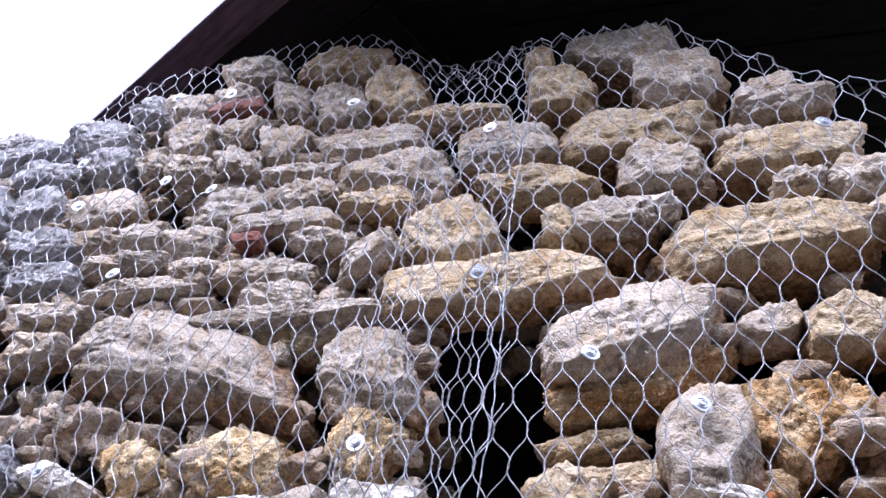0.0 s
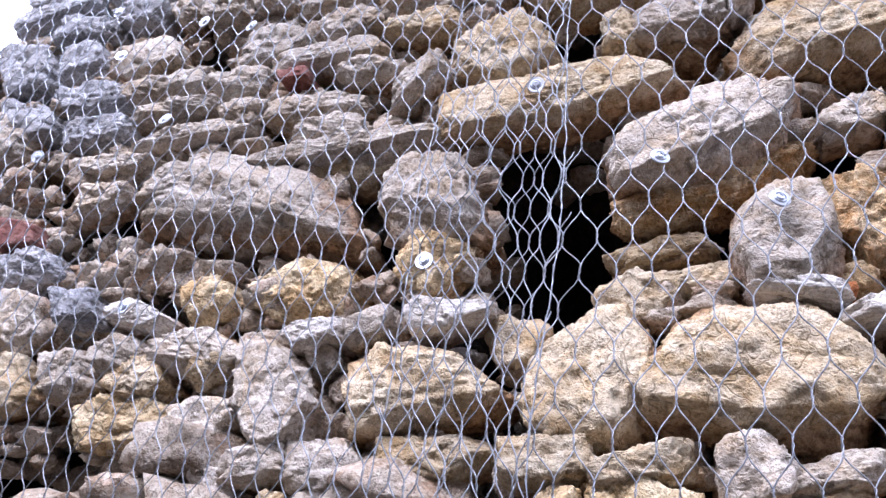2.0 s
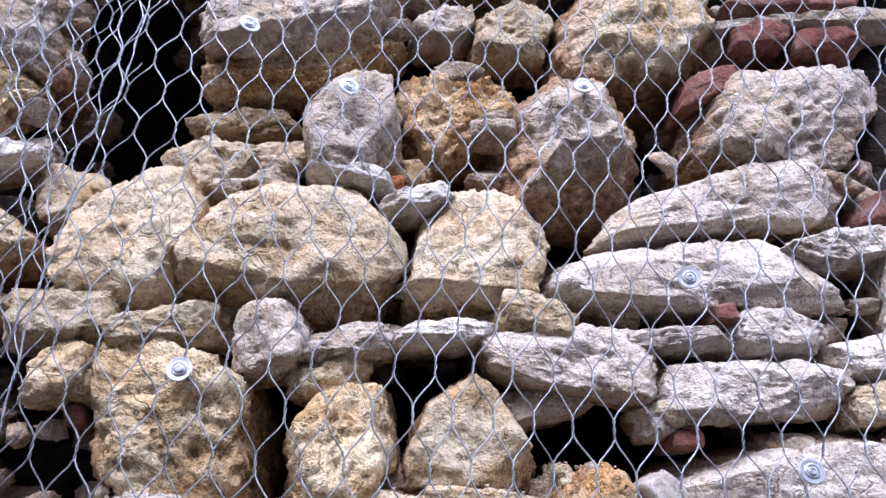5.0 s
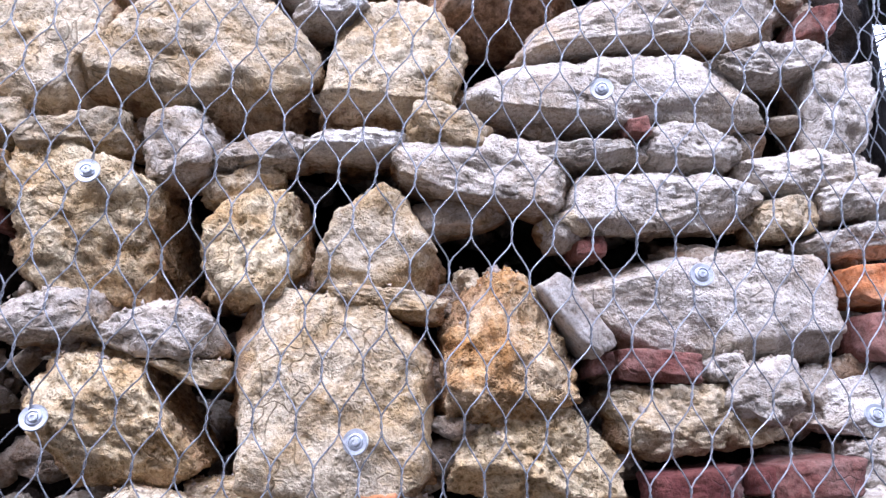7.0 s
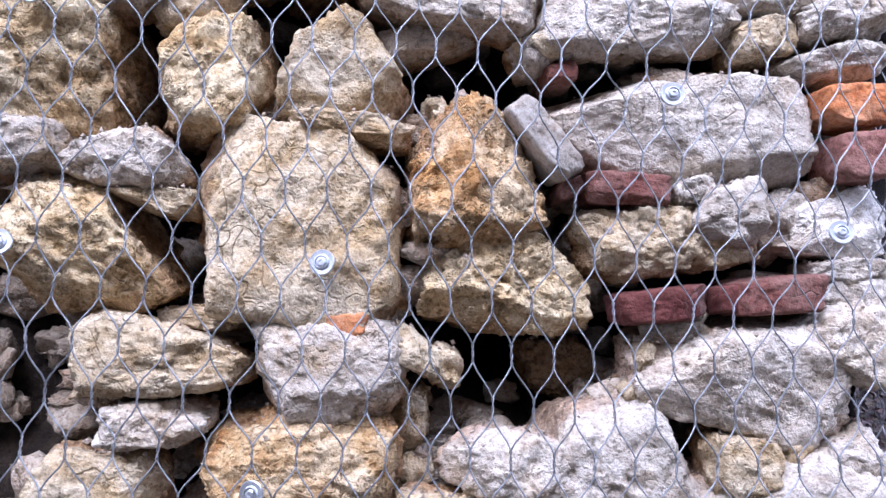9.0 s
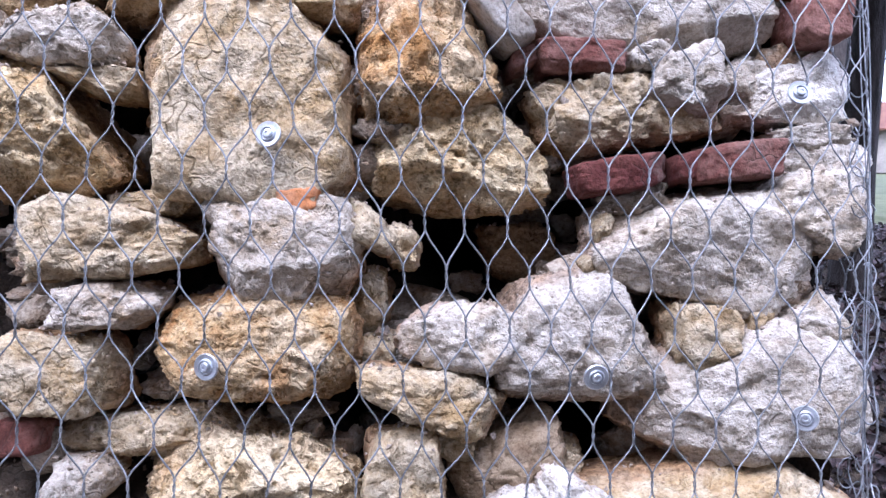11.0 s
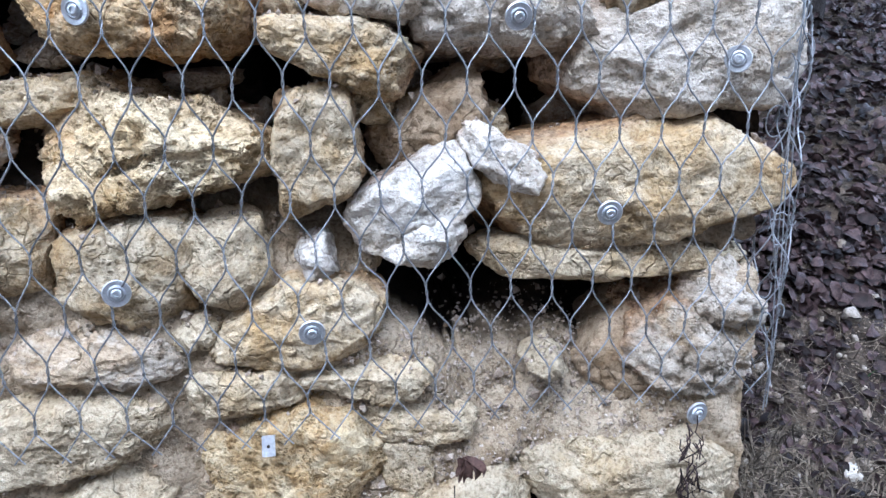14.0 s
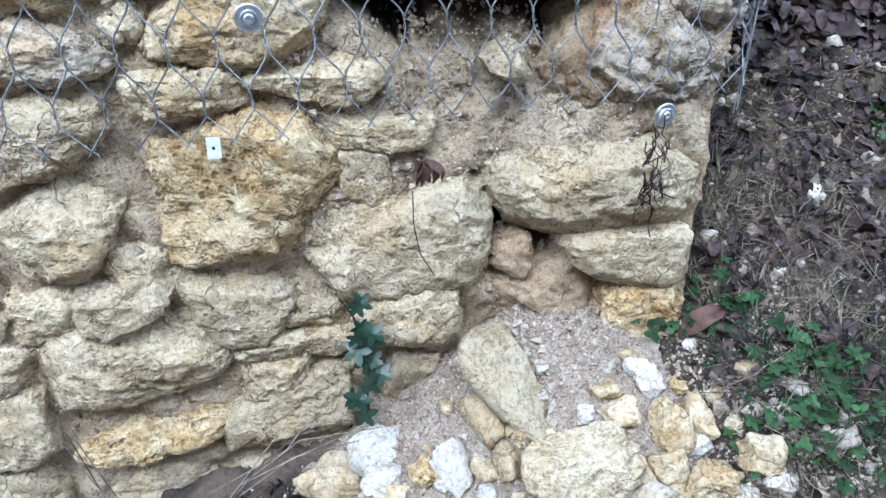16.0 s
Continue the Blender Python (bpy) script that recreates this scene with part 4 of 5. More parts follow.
def rubble_fill():
    r, items = np.random.default_rng(5), []
    for _ in range(1500):
        x, z = r.uniform(-2.2, 0.9), r.uniform(1.05, 3.3)
        if z > wall_top(x) - 0.08 or any(abs(x - a) < 1.1 * c and abs(z - b) < 1.1 * d for a, b, c, d in HOLES):
            continue
        s = r.uniform(0.015, 0.042)
        items.append(pebble(r, (x, recess(x, z) - r.uniform(0.0, 0.05), z), np.array((s * r.uniform(1, 1.7), s, s * r.uniform(0.6, 1.0))), 6))
    for _ in range(1500):
        x, z = (r.uniform(-2.2, -0.55), r.uniform(1.9, 3.4)) if r.random() < 0.8 else (r.uniform(-0.55, 0.9), r.uniform(1.3, 3.1))
        if z > wall_top(x) - 0.06 or any(abs(x - a) < 1.2 * c and abs(z - e) < 1.2 * d for a, e, c, d in HOLES):
            continue
        s = r.uniform(0.012, 0.034)
        items.append(pebble(r, (x, r.uniform(0.085, 0.14), z), np.array((s * r.uniform(1.1, 1.9), s * 1.3, s * r.uniform(0.6, 1.0))), 6, 3.2))
    for _ in range(1900):
        x, z = r.uniform(-0.3, 0.9), 0.15 + 0.95 * r.random()
        if any(((x - a) / c) ** 2 + ((z - e) / f) ** 2 < 1.3 for a, e, c, f in HOLES):
            continue
        s = r.uniform(0.0015, 0.005) * (1 + (r.random() < 0.1))
        items.append(chip(r, (x, recess(x, z) - r.uniform(0.0, 0.006), z), s))
    for _ in range(420):
        x, z = r.uniform(-4.4, -0.5), r.uniform(0.0, 3.2)
        if x > -2.15 and z > 1.9 + 0.12 * (-0.5 - x) or z > wall_top(x) - 0.06:
            continue
        s = r.uniform(0.05, 0.10)
        items.append(pebble(r, (x, 0.09, z), np.array((s * r.uniform(1.0, 1.8), 0.09, s * r.uniform(0.6, 1.0))), 6, 3.5))
    ob = scatter_mesh("rubble", items, RUBBLE, wall)
    return tagged(ob, "small broken stones packed in the joints", kind="stuff")


rubble_fill()


def ledge_dust():
    """Crumbs of mortar lying on the upper sides of the lower stones."""
    r, items = np.random.default_rng(17), []
    for ob in wall.children:
        if not ob.name.startswith("stone") or ob.location.z > 1.75:
            continue
        spots = [v.co + ob.location for v in ob.data.vertices if v.normal.z > 0.75 and v.co.y < 0.13]
        for _ in range(min(len(spots) // 5, 26)):
            p = spots[r.integers(len(spots))] + Vector((r.normal() * 0.004, r.normal() * 0.004, 0))
            s = r.uniform(0.0012, 0.0045) * (1 + 1.5 * (r.random() < 0.06))
            items.append(chip(r, np.array(p) + (0, 0, s * 0.4), s))
    for _ in range(4200):
        x, z = r.uniform(0.36, 0.88), r.uniform(0.42, 0.82)
        if not any(((x - a) / c) ** 2 + ((z - e) / f) ** 2 < 1.3 for a, e, c, f in HOLES):
            s = r.uniform(0.001, 0.0038) * (1 + 1.6 * (r.random() < 0.06))
            items.append(chip(r, (x, recess(x, z) - s * 0.3, z), s))
    return tagged(scatter_mesh("mortar_crumbs", items, GRAVEL, wall, False), "crumbs of mortar on the stone ledges", kind="stuff")


ledge_dust()


# ---- wire netting ----
def net_top(x):
    """The height to which the netting reaches: it spans the gap under the roof by the corner."""
    return max(wall_top(x), 3.02) if x > 0.3 else wall_top(x)


def tube(points, radius, sides=4):
    """Verts and faces of a thin round wire along points."""
    pts = np.asarray(points, float)
    d = np.gradient(pts, axis=0)
    d /= np.maximum(np.linalg.norm(d, axis=1, keepdims=True), 1e-9)
    ref = np.where(np.abs(d[:, 1:2]) < 0.9, [[0.0, 1.0, 0.0]], [[1.0, 0.0, 0.0]])
    a = np.cross(d, ref)
    a /= np.linalg.norm(a, axis=1, keepdims=True)
    b = np.cross(d, a)
    ang = np.arange(sides) * 2 * math.pi / sides
    verts = (pts[:, None] + radius * (np.cos(ang)[None, :, None] * a[:, None] + np.sin(ang)[None, :, None] * b[:, None])).reshape(-1, 3)
    faces = [(i * sides + j, i * sides + (j + 1) % sides, (i + 1) * sides + (j + 1) % sides, (i + 1) * sides + j)
             for i in range(len(pts) - 1) for j in range(sides)]
    return verts, faces


PITCH, RISE, TWIST = 0.054, 0.0655, 0.024


# where washers pin the netting to the stones
SPOTS = ((-0.417, 2.605), (-0.202, 2.405), (-0.033, 2.302), (-0.598, 2.238), (-0.423, 3.056), (-0.805, 3.227), (0.282, 2.955), (-1.207, 3.346), (-1.389, 3.362),
         (-1.584, 3.092), (-1.273, 2.982), (-1.123, 2.931), (-1.505, 2.915), (-1.283, 2.667), (-1.634, 2.608), (-1.210, 2.185), (0.340, 2.345), (0.487, 2.023),
         (-0.208, 1.841), (0.629, 1.759), (0.174, 1.512), (0.103, 1.223), (0.592, 1.209), (0.872, 1.154), (0.866, 1.583), (0.102, 0.900), (0.328, 0.832),
         (0.714, 0.967), (0.856, 0.668), (-0.221, 1.520))
PINS = np.array(SPOTS)


def net_skin(x, z, lift):
    """The netting's place over the wall: slack between its fixings, and folded round the corner."""
    wob = Vector((x * 2.2, lift * 40, z * 2.2))
    dx = 0.016 * noise.noise(wob) + 0.004 * noise.noise(wob * 9)
    dz = 0.016 * noise.noise(wob + Vector((9, 0, 0))) + 0.004 * noise.noise(wob * 9 + Vector((5, 0, 0)))
    y = -0.021 - lift + 0.012 * noise.noise(wob * 1.6 + Vector((0, 7, 0)))
    x, z = x + dx, z + dz
    pull = float(np.exp(-(((PINS - (x, z)) ** 2).sum(1)) / 0.045 ** 2).max())
    y += (-0.009 - y) * pull
    if x > 0.965:
        y, x = y + (x - 0.965), 0.965 + 0.012 * noise.noise(wob * 6) + 0.2 * min(x - 0.965, 0.02)
    top = net_top(x)
    if z > top:
        y += 0.9 * (z - top)
        z = top + 0.35 * (z - top)
    return np.array((x, y, z))


def net_panel(name, left, right, low, lift, parent, start=(-2.9, 0.55), pitch=PITCH, rise=RISE, squeeze=0.0):
    """Hexagonal netting from x = left(z) to right(z), each mesh of two twists and slanting single wires,
    drawn together by squeeze towards its right edge."""
    items = []

    def skin(x, z):
        u = max(right(z) - x, 0.0)
        return net_skin(x + squeeze * (1 - math.exp(-u / 0.13)), z, lift)
    for j in range(int(3.0 / rise)):
        z = start[1] + j * rise
        for i in range(int(4.2 / pitch)):
            x = start[0] + (i + 0.5 * (j % 2)) * pitch
            if not (left(z) <= x <= right(z)) or z < low(x) or z > net_top(x) + 0.05:
                continue
            foot, head = skin(x, z - TWIST / 2), skin(x, z + TWIST / 2)
            axis = head - foot
            for phase in (0, math.pi):
                pts = []
                for k in range(7):
                    a = phase + k / 6 * 2.0 * math.pi
                    pts.append(foot + axis * (k / 6) + np.array((math.cos(a), math.sin(a), 0)) * 0.0012)
                items.append(tube(pts, 0.00105, 3))
            for side in (-0.5, 0.5):
                xn, zn = x + side * pitch, z + rise
                if left(zn) - pitch * 0.6 <= xn <= right(zn) + pitch * 0.6:
                    end = skin(xn, zn - TWIST / 2)
                    mid = (head + end) / 2 + np.array((0, -0.001, 0.0))
                    items.append(tube([head, head * 0.8 + end * 0.2 + (0, 0, 0.002), mid, head * 0.2 + end * 0.8 - (0, 0, 0.002), end], 0.00112, 4))
                if z - rise < low(xn) and abs(z - low(x)) < 2 * rise:
                    drop = skin(xn + side * 0.012, z - rise + TWIST * 0.5)
                    items.append(tube([foot, (foot + drop) / 2, drop], 0.001, 4))
    return scatter_mesh(name, items, GALV, parent)


def seam_right(z):
    return -0.365 + 0.045 * (z - 2.4) + 0.006 * math.sin(9 * z)


def seam_left(z):
    return -0.607 + 0.05 * (z - 2.4) + 0.008 * math.sin(7 * z)


def low_edge(x):
    return 0.70 + 0.012 * math.sin(9 * x)


netting = tagged(new("wire_netting"), "galvanised hexagonal wire netting stretched over the stone wall", "wire netting")
net_panel("net_sheet", lambda z: seam_left(z), lambda z: 1.10, low_edge, 0.0, netting)
net_panel("net_sheet", lambda z: -3.0, lambda z: seam_right(z), low_edge, 0.006, netting, (-2.98, 0.58), 0.047, 0.062, 0.062)
for edge, lift in ((seam_right, 0.007), (seam_left, 0.001)):
    line = [net_skin(edge(z), z, lift) for z in np.arange(0.7, 3.25, 0.015)]
    part_items = [tube(line, 0.0011, 4), tube([p + (0.0016 * math.sin(2 * k), -0.001, 0) for k, p in enumerate(line)], 0.0009, 4)]
    scatter_mesh("selvage_wire", part_items, GALV, netting)


# ---- washers and screws that pin the netting ----
def turned(profile, sides, material, name):
    """A round part turned about the y axis, from (radius, depth) steps."""
    verts, faces = [], []
    for rad, dep in profile:
        verts += [(rad * math.cos(a), dep, rad * math.sin(a)) for a in np.arange(sides) * 2 * math.pi / sides]
    for i in range(len(profile) - 1):
        for j in range(sides):
            k = (j + 1) % sides
            faces.append((i * sides + j, i * sides + k, (i + 1) * sides + k, (i + 1) * sides + j))
    faces.append(tuple(range((len(profile) - 1) * sides, len(profile) * sides)))
    return mesh_of(name, verts, faces, material, False)


def fixing():
    w = tagged(new("fixing_washer"), "round zinc washer with a screw pinning the netting to the wall", "washer", "washers on the netting")
    attach("washer", turned([(0.0165, 0.001), (0.0168, -0.0012), (0.0158, -0.0022), (0.0105, -0.0018), (0.0095, -0.0042), (0.0085, -0.0046), (0.0078, -0.002), (0.004, -0.002)], 36, ZINC, "washer"), w)
    head = attach("screw_head", turned([(0.0062, -0.002), (0.0062, -0.0048), (0.005, -0.0060), (0.0028, -0.0062), (0.0026, -0.0045)], 24, ZINC, "screw_head"), w)
    return w


first = fixing()
for i, (x, z) in enumerate(SPOTS):
    m = Matrix.Translation((x, -0.011, z)) @ pose(0, 0, 0, rng.uniform(-16, 10), rng.uniform(0, 360), rng.uniform(-14, 14))
    if i:
        copy_thing(first, m)
    else:
        first.matrix_basis = m


# ---- eave of the roof over the wall ----
def box(name, size, at, material, parent, bevel=0.004, turn=0.0):
    bm = bmesh.new()
    bmesh.ops.create_cube(bm, size=1)
    for v in bm.verts:
        v.co = Vector((v.co.x * size[0], v.co.y * size[1], v.co.z * size[2]))
    bmesh.ops.bevel(bm, geom=bm.edges[:], offset=bevel, segments=2, affect="EDGES")
    me = bpy.data.meshes.new(name)
    bm.to_mesh(me)
    bm.free()
    me.materials.append(material)
    ob = attach(name, me, parent, "", at)
    ob.rotation_euler = (0, 0, turn)
    return ob


eave = tagged(new("roof_eave"), "timber roof eave overhanging the wall, its underside coloured near-black as shade", "roof", kind="structure")
eave.location = (-1.35, -0.077, 3.80)
eave.rotation_euler = (0, 0, math.atan2(-0.452, 0.892))
box("verge_board", (3.4, 0.13, 0.05), (-1.3, 0.065, 0.028), VERGEWOOD, eave)
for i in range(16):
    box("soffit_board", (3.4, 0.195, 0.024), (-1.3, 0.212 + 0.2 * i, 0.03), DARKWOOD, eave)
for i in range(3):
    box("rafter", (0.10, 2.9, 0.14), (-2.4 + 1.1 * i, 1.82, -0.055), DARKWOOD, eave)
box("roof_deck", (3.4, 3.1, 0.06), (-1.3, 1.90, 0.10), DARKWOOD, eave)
wing = tagged(new("roof_eave"), "timber soffit of the roof above the wall, coloured near-black as shade", "roof", kind="structure")
# front edge pushed out, beyond view, to shade the top of the wall
wing.location = (0.8, -0.62, 3.845)
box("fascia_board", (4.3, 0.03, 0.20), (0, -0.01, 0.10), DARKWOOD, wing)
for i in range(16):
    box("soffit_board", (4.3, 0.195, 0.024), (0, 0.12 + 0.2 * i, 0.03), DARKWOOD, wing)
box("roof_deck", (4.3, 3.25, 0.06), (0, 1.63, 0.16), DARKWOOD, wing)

# added wall; its near-black colour stands in for shade in the roof gap
back = tagged(box("wall_back", (5.2, 0.25, 4.6), (-1.8, 2.55, 1.6), DARKWOOD, None, 0.01), "added backing wall under the roof, coloured near-black as shade", "wall", kind="structure")

# ---- behind the wall ----
def tree(x, y, height, radius, seed, lean):
    r = np.random.default_rng(seed)
    t = tagged(new("tree"), "bare dark winter tree with thin twigs", "tree", "trees behind the wall")
    base = np.array((x, y, bank(x, y) - 0.1))
    trunk = [base + (lean * height * k / 10 + 0.05 * math.sin(k), 0.04 * math.sin(2 * k), height * k / 10) for k in range(11)]
    items = []
    v, f = tube(trunk, 1.0, 10)
    c = np.repeat(np.array(trunk), 10, axis=0)
    taper = np.repeat(radius * (1 - 0.75 * np.arange(11) / 10), 10)[:, None]
    attach("trunk", mesh_of("trunk", c + (v - c) * taper, f, BARK), t)
    for _ in range(46):
        k = r.uniform(0.25, 1.0)
        p = base + (lean * height * k, 0, height * k)
        d = r.normal(size=3) * (1, 1, 0.4) + (0, 0, 0.5)
        d /= np.linalg.norm(d)
        limb = [p]
        for s in range(9):
            d = d + r.normal(size=3) * 0.16
            d /= np.linalg.norm(d)
            limb.append(limb[-1] + d * height * 0.045)
            if s > 1:
                e = d + r.normal(size=3) * 0.7
                e /= np.linalg.norm(e)
                twig = [limb[-1] + e * 0.12 * q * height / 6 + r.normal(size=3) * 0.02 for q in range(5)]
                items.append(tube(twig, 0.006, 3))
        items.append(tube(limb, 0.022 * (1.2 - k), 4))
    scatter_mesh("crown", items, BARK, t)
    return t


tree(2.27, 2.0, 6.5, 0.085, 3, 0.03)
tree(6.5, 8.5, 8.0, 0.16, 4, -0.03)
tree(9.5, 10.0, 9.0, 0.18, 6, 0.02)


def shed():
    h = tagged(new("shed"), "small old rendered shed with a red tiled roof on the lawn", "shed")
    h.location = (27.2, 34.5, bank(27.2, 34.5) - 0.1)
    h.rotation_euler = (0, 0, -0.3)
    box("wall", (7.0, 4.0, 2.3), (0, 0, 1.1), RENDER, h, 0.01)
    bm = bmesh.new()
    for x in (-3.8, 3.8):
        for y, z in ((-2.5, 2.1), (0, 3.9), (2.5, 2.1), (2.5, 1.98), (0, 3.74), (-2.5, 1.98)):
            bm.verts.new((x, y, z))
    bm.verts.ensure_lookup_table()
    for i in range(6):
        bm.faces.new([bm.verts[q] for q in (i, (i + 1) % 6, 6 + (i + 1) % 6, 6 + i)])
    bm.faces.new([bm.verts[q] for q in (5, 4, 3, 2, 1, 0)])
    bm.faces.new([bm.verts[q] for q in range(6, 12)])
    me = bpy.data.meshes.new("roof")
    bm.to_mesh(me)
    bm.free()
    me.materials.append(ROOFTILE)
    attach("roof", me, h)
    for i in range(26):
        box("tile_row", (0.25, 0.06, 0.05), (-3.6 + 0.29 * i, -2.5, 2.05), ROOFTILE, h, 0.01)
    box("door", (0.9, 0.06, 1.8), (2.4, -2.02, 0.95), BARK, h)
    box("window", (0.7, 0.06, 0.7), (-1.2, -2.02, 1.35), DARKWOOD, h)


shed()

# ---- unseen plain wall added behind the viewer to block low sky light ----
rear = box("wall_rear", (26.0, 0.3, 7.4), (0, -5.4, 2.8), RENDER, None, 0.01)
tagged(rear, "unseen plain wall added opposite the rubble wall to block low sky light", "wall", kind="structure")

# ---- heap of fallen rubble at the foot of the wall ----
def heap(x, y):
    """The ground with the fan of rubble that has run out of the wall."""
    d = math.hypot((x - 0.70) * (1.25 if x < 0.7 else 0.8), y - 0.05)
    cone = 0.355 - 0.56 * d + 0.012 * noise.fractal(Vector((x * 14, y * 14, 1.0)), 0.8, 2.0, 3)
    return max(bank(x, y), cone)


def heap_sheet():
    n, verts = 70, []
    for j in range(n + 1):
        for i in range(n + 1):
            x, y = 0.12 + 1.1 * i / n, -0.62 + 0.76 * j / n
            cone = 0.355 - 0.56 * math.hypot((x - 0.70) * (1.25 if x < 0.7 else 0.8), y - 0.05) + 0.012 * noise.fractal(Vector((x * 14, y * 14, 1.0)), 0.8, 2.0, 3)
            verts.append((x, y, max(cone, bank(x, y) - 0.03)))
    k = n + 1
    faces = [(j * k + i, j * k + i + 1, (j + 1) * k + i + 1, (j + 1) * k + i) for j in range(n) for i in range(n)]
    ob = tagged(new("rubble_heap", mesh_of("rubble_heap", verts, faces, GRIT)), "heap of grey gravel and crumbled mortar fallen from the wall", "rubble heap")
    r, items = np.random.default_rng(8), []
    for _ in range(15000):
        a, d = r.uniform(-math.pi - 0.1, 0.15), 0.34 * r.random() ** 0.7
        x, y = 0.70 + 1.2 * d * math.cos(a), 0.05 + d * math.sin(a)
        if y > 0.08 or heap(x, y) <= bank(x, y) + 0.002:
            continue
        s = r.uniform(0.0012, 0.0034) * (1 + 2.2 * (r.random() < 0.035))
        items.append(chip(r, (x, y, heap(x, y) + s * 0.4), s))
    gravel = scatter_mesh("gravel", items, GRAVEL, ob, False)
    tagged(gravel, "loose pale gravel", kind="stuff")


GRIT = rock("grey_grit", (0.35, 0.295, 0.24), (0.28, 0.225, 0.18), (0.17, 0.13, 0.10), (0.24, 0.18, 0.13), pit=0.3, layer=1.0, bump=0.8)
heap_sheet()


def fallen(material, x, y, w, d, h, turn=0.0, tip=0.0, label="broken limestone lying loose on the rubble heap", point=0.0):
    """A loose stone, w x d x h, lying on the heap."""
    STONES["n"] += 1
    n = 26 if w > 0.08 else 12
    points, faces = blank_stone(3.2, n)
    cut = np.random.default_rng(5000 + STONES["n"])
    for _ in range(10):
        k = cut.normal(size=3)
        k /= np.linalg.norm(k)
        points = points - np.outer(np.maximum(points @ k - cut.uniform(0.62, 0.9), 0), k)
    p = rugged(points, np.array((w / 2, d / 2, h / 2)) * 1.12, 3000 + STONES["n"], 0.6, 4)
    p[:, 0] *= 1 - point * np.clip(0.5 - p[:, 1] / d, 0, 1) ** 1.5
    ob = tagged(new("loose_stone", mesh_of("loose_stone", p, faces, material)), label, "stone", "fallen stones")
    ob.matrix_basis = pose(x, y, heap(x, y) + h * 0.3, tip, 0, turn)
    return ob


fallen(CREAM, 0.640, -0.095, 0.140, 0.200, 0.055, 28, 42, "flat leaf-shaped limestone slab leaning on the gravel", 0.8)
fallen(CREAM, 0.705, -0.215, 0.165, 0.110, 0.090, 8, 20)
fallen(TAN, 0.586, -0.102, 0.056, 0.091, 0.045, 10, 28)
fallen(TAN, 0.850, -0.165, 0.066, 0.080, 0.055, 0, 28)
fallen(WHITE, 0.900, -0.179, 0.050, 0.044, 0.035, 0, 12)
fallen(TAN, 0.783, -0.140, 0.060, 0.051, 0.041, 0, 12)
fallen(TAN, 0.776, -0.107, 0.045, 0.030, 0.024, 0, 12)
fallen(WHITE, 0.839, -0.089, 0.054, 0.058, 0.043, 0, 12)
fallen(WHITE, 0.424, -0.057, 0.079, 0.075, 0.060, 0, 12)
fallen(WHITE, 0.427, -0.116, 0.077, 0.052, 0.041, 0, 12)
fallen(TAN, 0.344, -0.060, 0.101, 0.069, 0.055, 0, 12)
fallen(WHITE, 0.528, -0.152, 0.055, 0.086, 0.044, 15, 28)
fallen(OCHRE, 0.482, -0.134, 0.042, 0.049, 0.034, 0, 12)
fallen(TAN, 0.602, -0.170, 0.037, 0.057, 0.030, 0, 12)
fallen(TAN, 0.573, -0.169, 0.038, 0.037, 0.030, 0, 12)
fallen(TAN, 0.629, -0.147, 0.034, 0.034, 0.027, 0, 12)
fallen(PALE, 0.795, -0.240, 0.070, 0.046, 0.037, 0, 12)
fallen(TAN, 0.840, -0.214, 0.059, 0.049, 0.039, 0, 12)
fallen(TAN, 0.897, -0.238, 0.096, 0.065, 0.052, 0, 12)
fallen(TAN, 0.784, -0.204, 0.030, 0.027, 0.021, 0, 12)
fallen(WHITE, 0.736, -0.133, 0.028, 0.030, 0.022, 0, 12)
fallen(WHITE, 0.737, -0.158, 0.024, 0.023, 0.019, 0, 12)
fallen(WHITE, 1.075, -0.239, 0.038, 0.023, 0.018, 0, 12)
fallen(WHITE, 1.116, 0.013, 0.031, 0.026, 0.021, 0, 12)
fallen(WHITE, 1.248, 0.149, 0.032, 0.030, 0.024, 0, 12)
fallen(TAN, 0.441, -0.144, 0.054, 0.034, 0.027, 0, 12)
fallen(PALE, 0.675, -0.104, 0.026, 0.025, 0.020, 0, 12)
fallen(TAN, 0.840, -0.247, 0.053, 0.034, 0.027, 20, 12)
fallen(PALE, 0.791, -0.064, 0.033, 0.026, 0.021, 0, 12)

# stones that rolled off the heap towards the bank
for rx, ry, rw, rd, rh, rm in ((0.905, -0.150, 0.058, 0.070, 0.050, TAN), (0.955, -0.175, 0.036, 0.034, 0.028, CREAM), (0.965, -0.225, 0.066, 0.058, 0.046, TAN),
                               (0.915, -0.215, 0.034, 0.040, 0.028, CREAM), (0.945, -0.120, 0.030, 0.026, 0.022, TAN), (0.985, -0.265, 0.044, 0.038, 0.030, PALE),
                               (0.900, -0.095, 0.028, 0.032, 0.024, OCHRE), (0.930, -0.265, 0.050, 0.046, 0.036, PALE), (0.960, -0.085, 0.022, 0.020, 0.016, WHITE)):
    fallen(rm, rx, ry, rw, rd, rh, 40 * math.sin(90 * rx), 12, "broken limestone rolled off the heap onto the soil")

SMALL = np.random.default_rng(21)
for _ in range(46):
    sx, sy = SMALL.uniform(0.42, 1.06), SMALL.uniform(-0.34, -0.04)
    size = SMALL.uniform(0.012, 0.035)
    fallen((PALE, TAN, WHITE, TAN)[SMALL.integers(4)], sx, sy, size * 1.3, size, size * 0.8, SMALL.uniform(0, 180), SMALL.uniform(-30, 30), "small chip of limestone on the rubble heap")


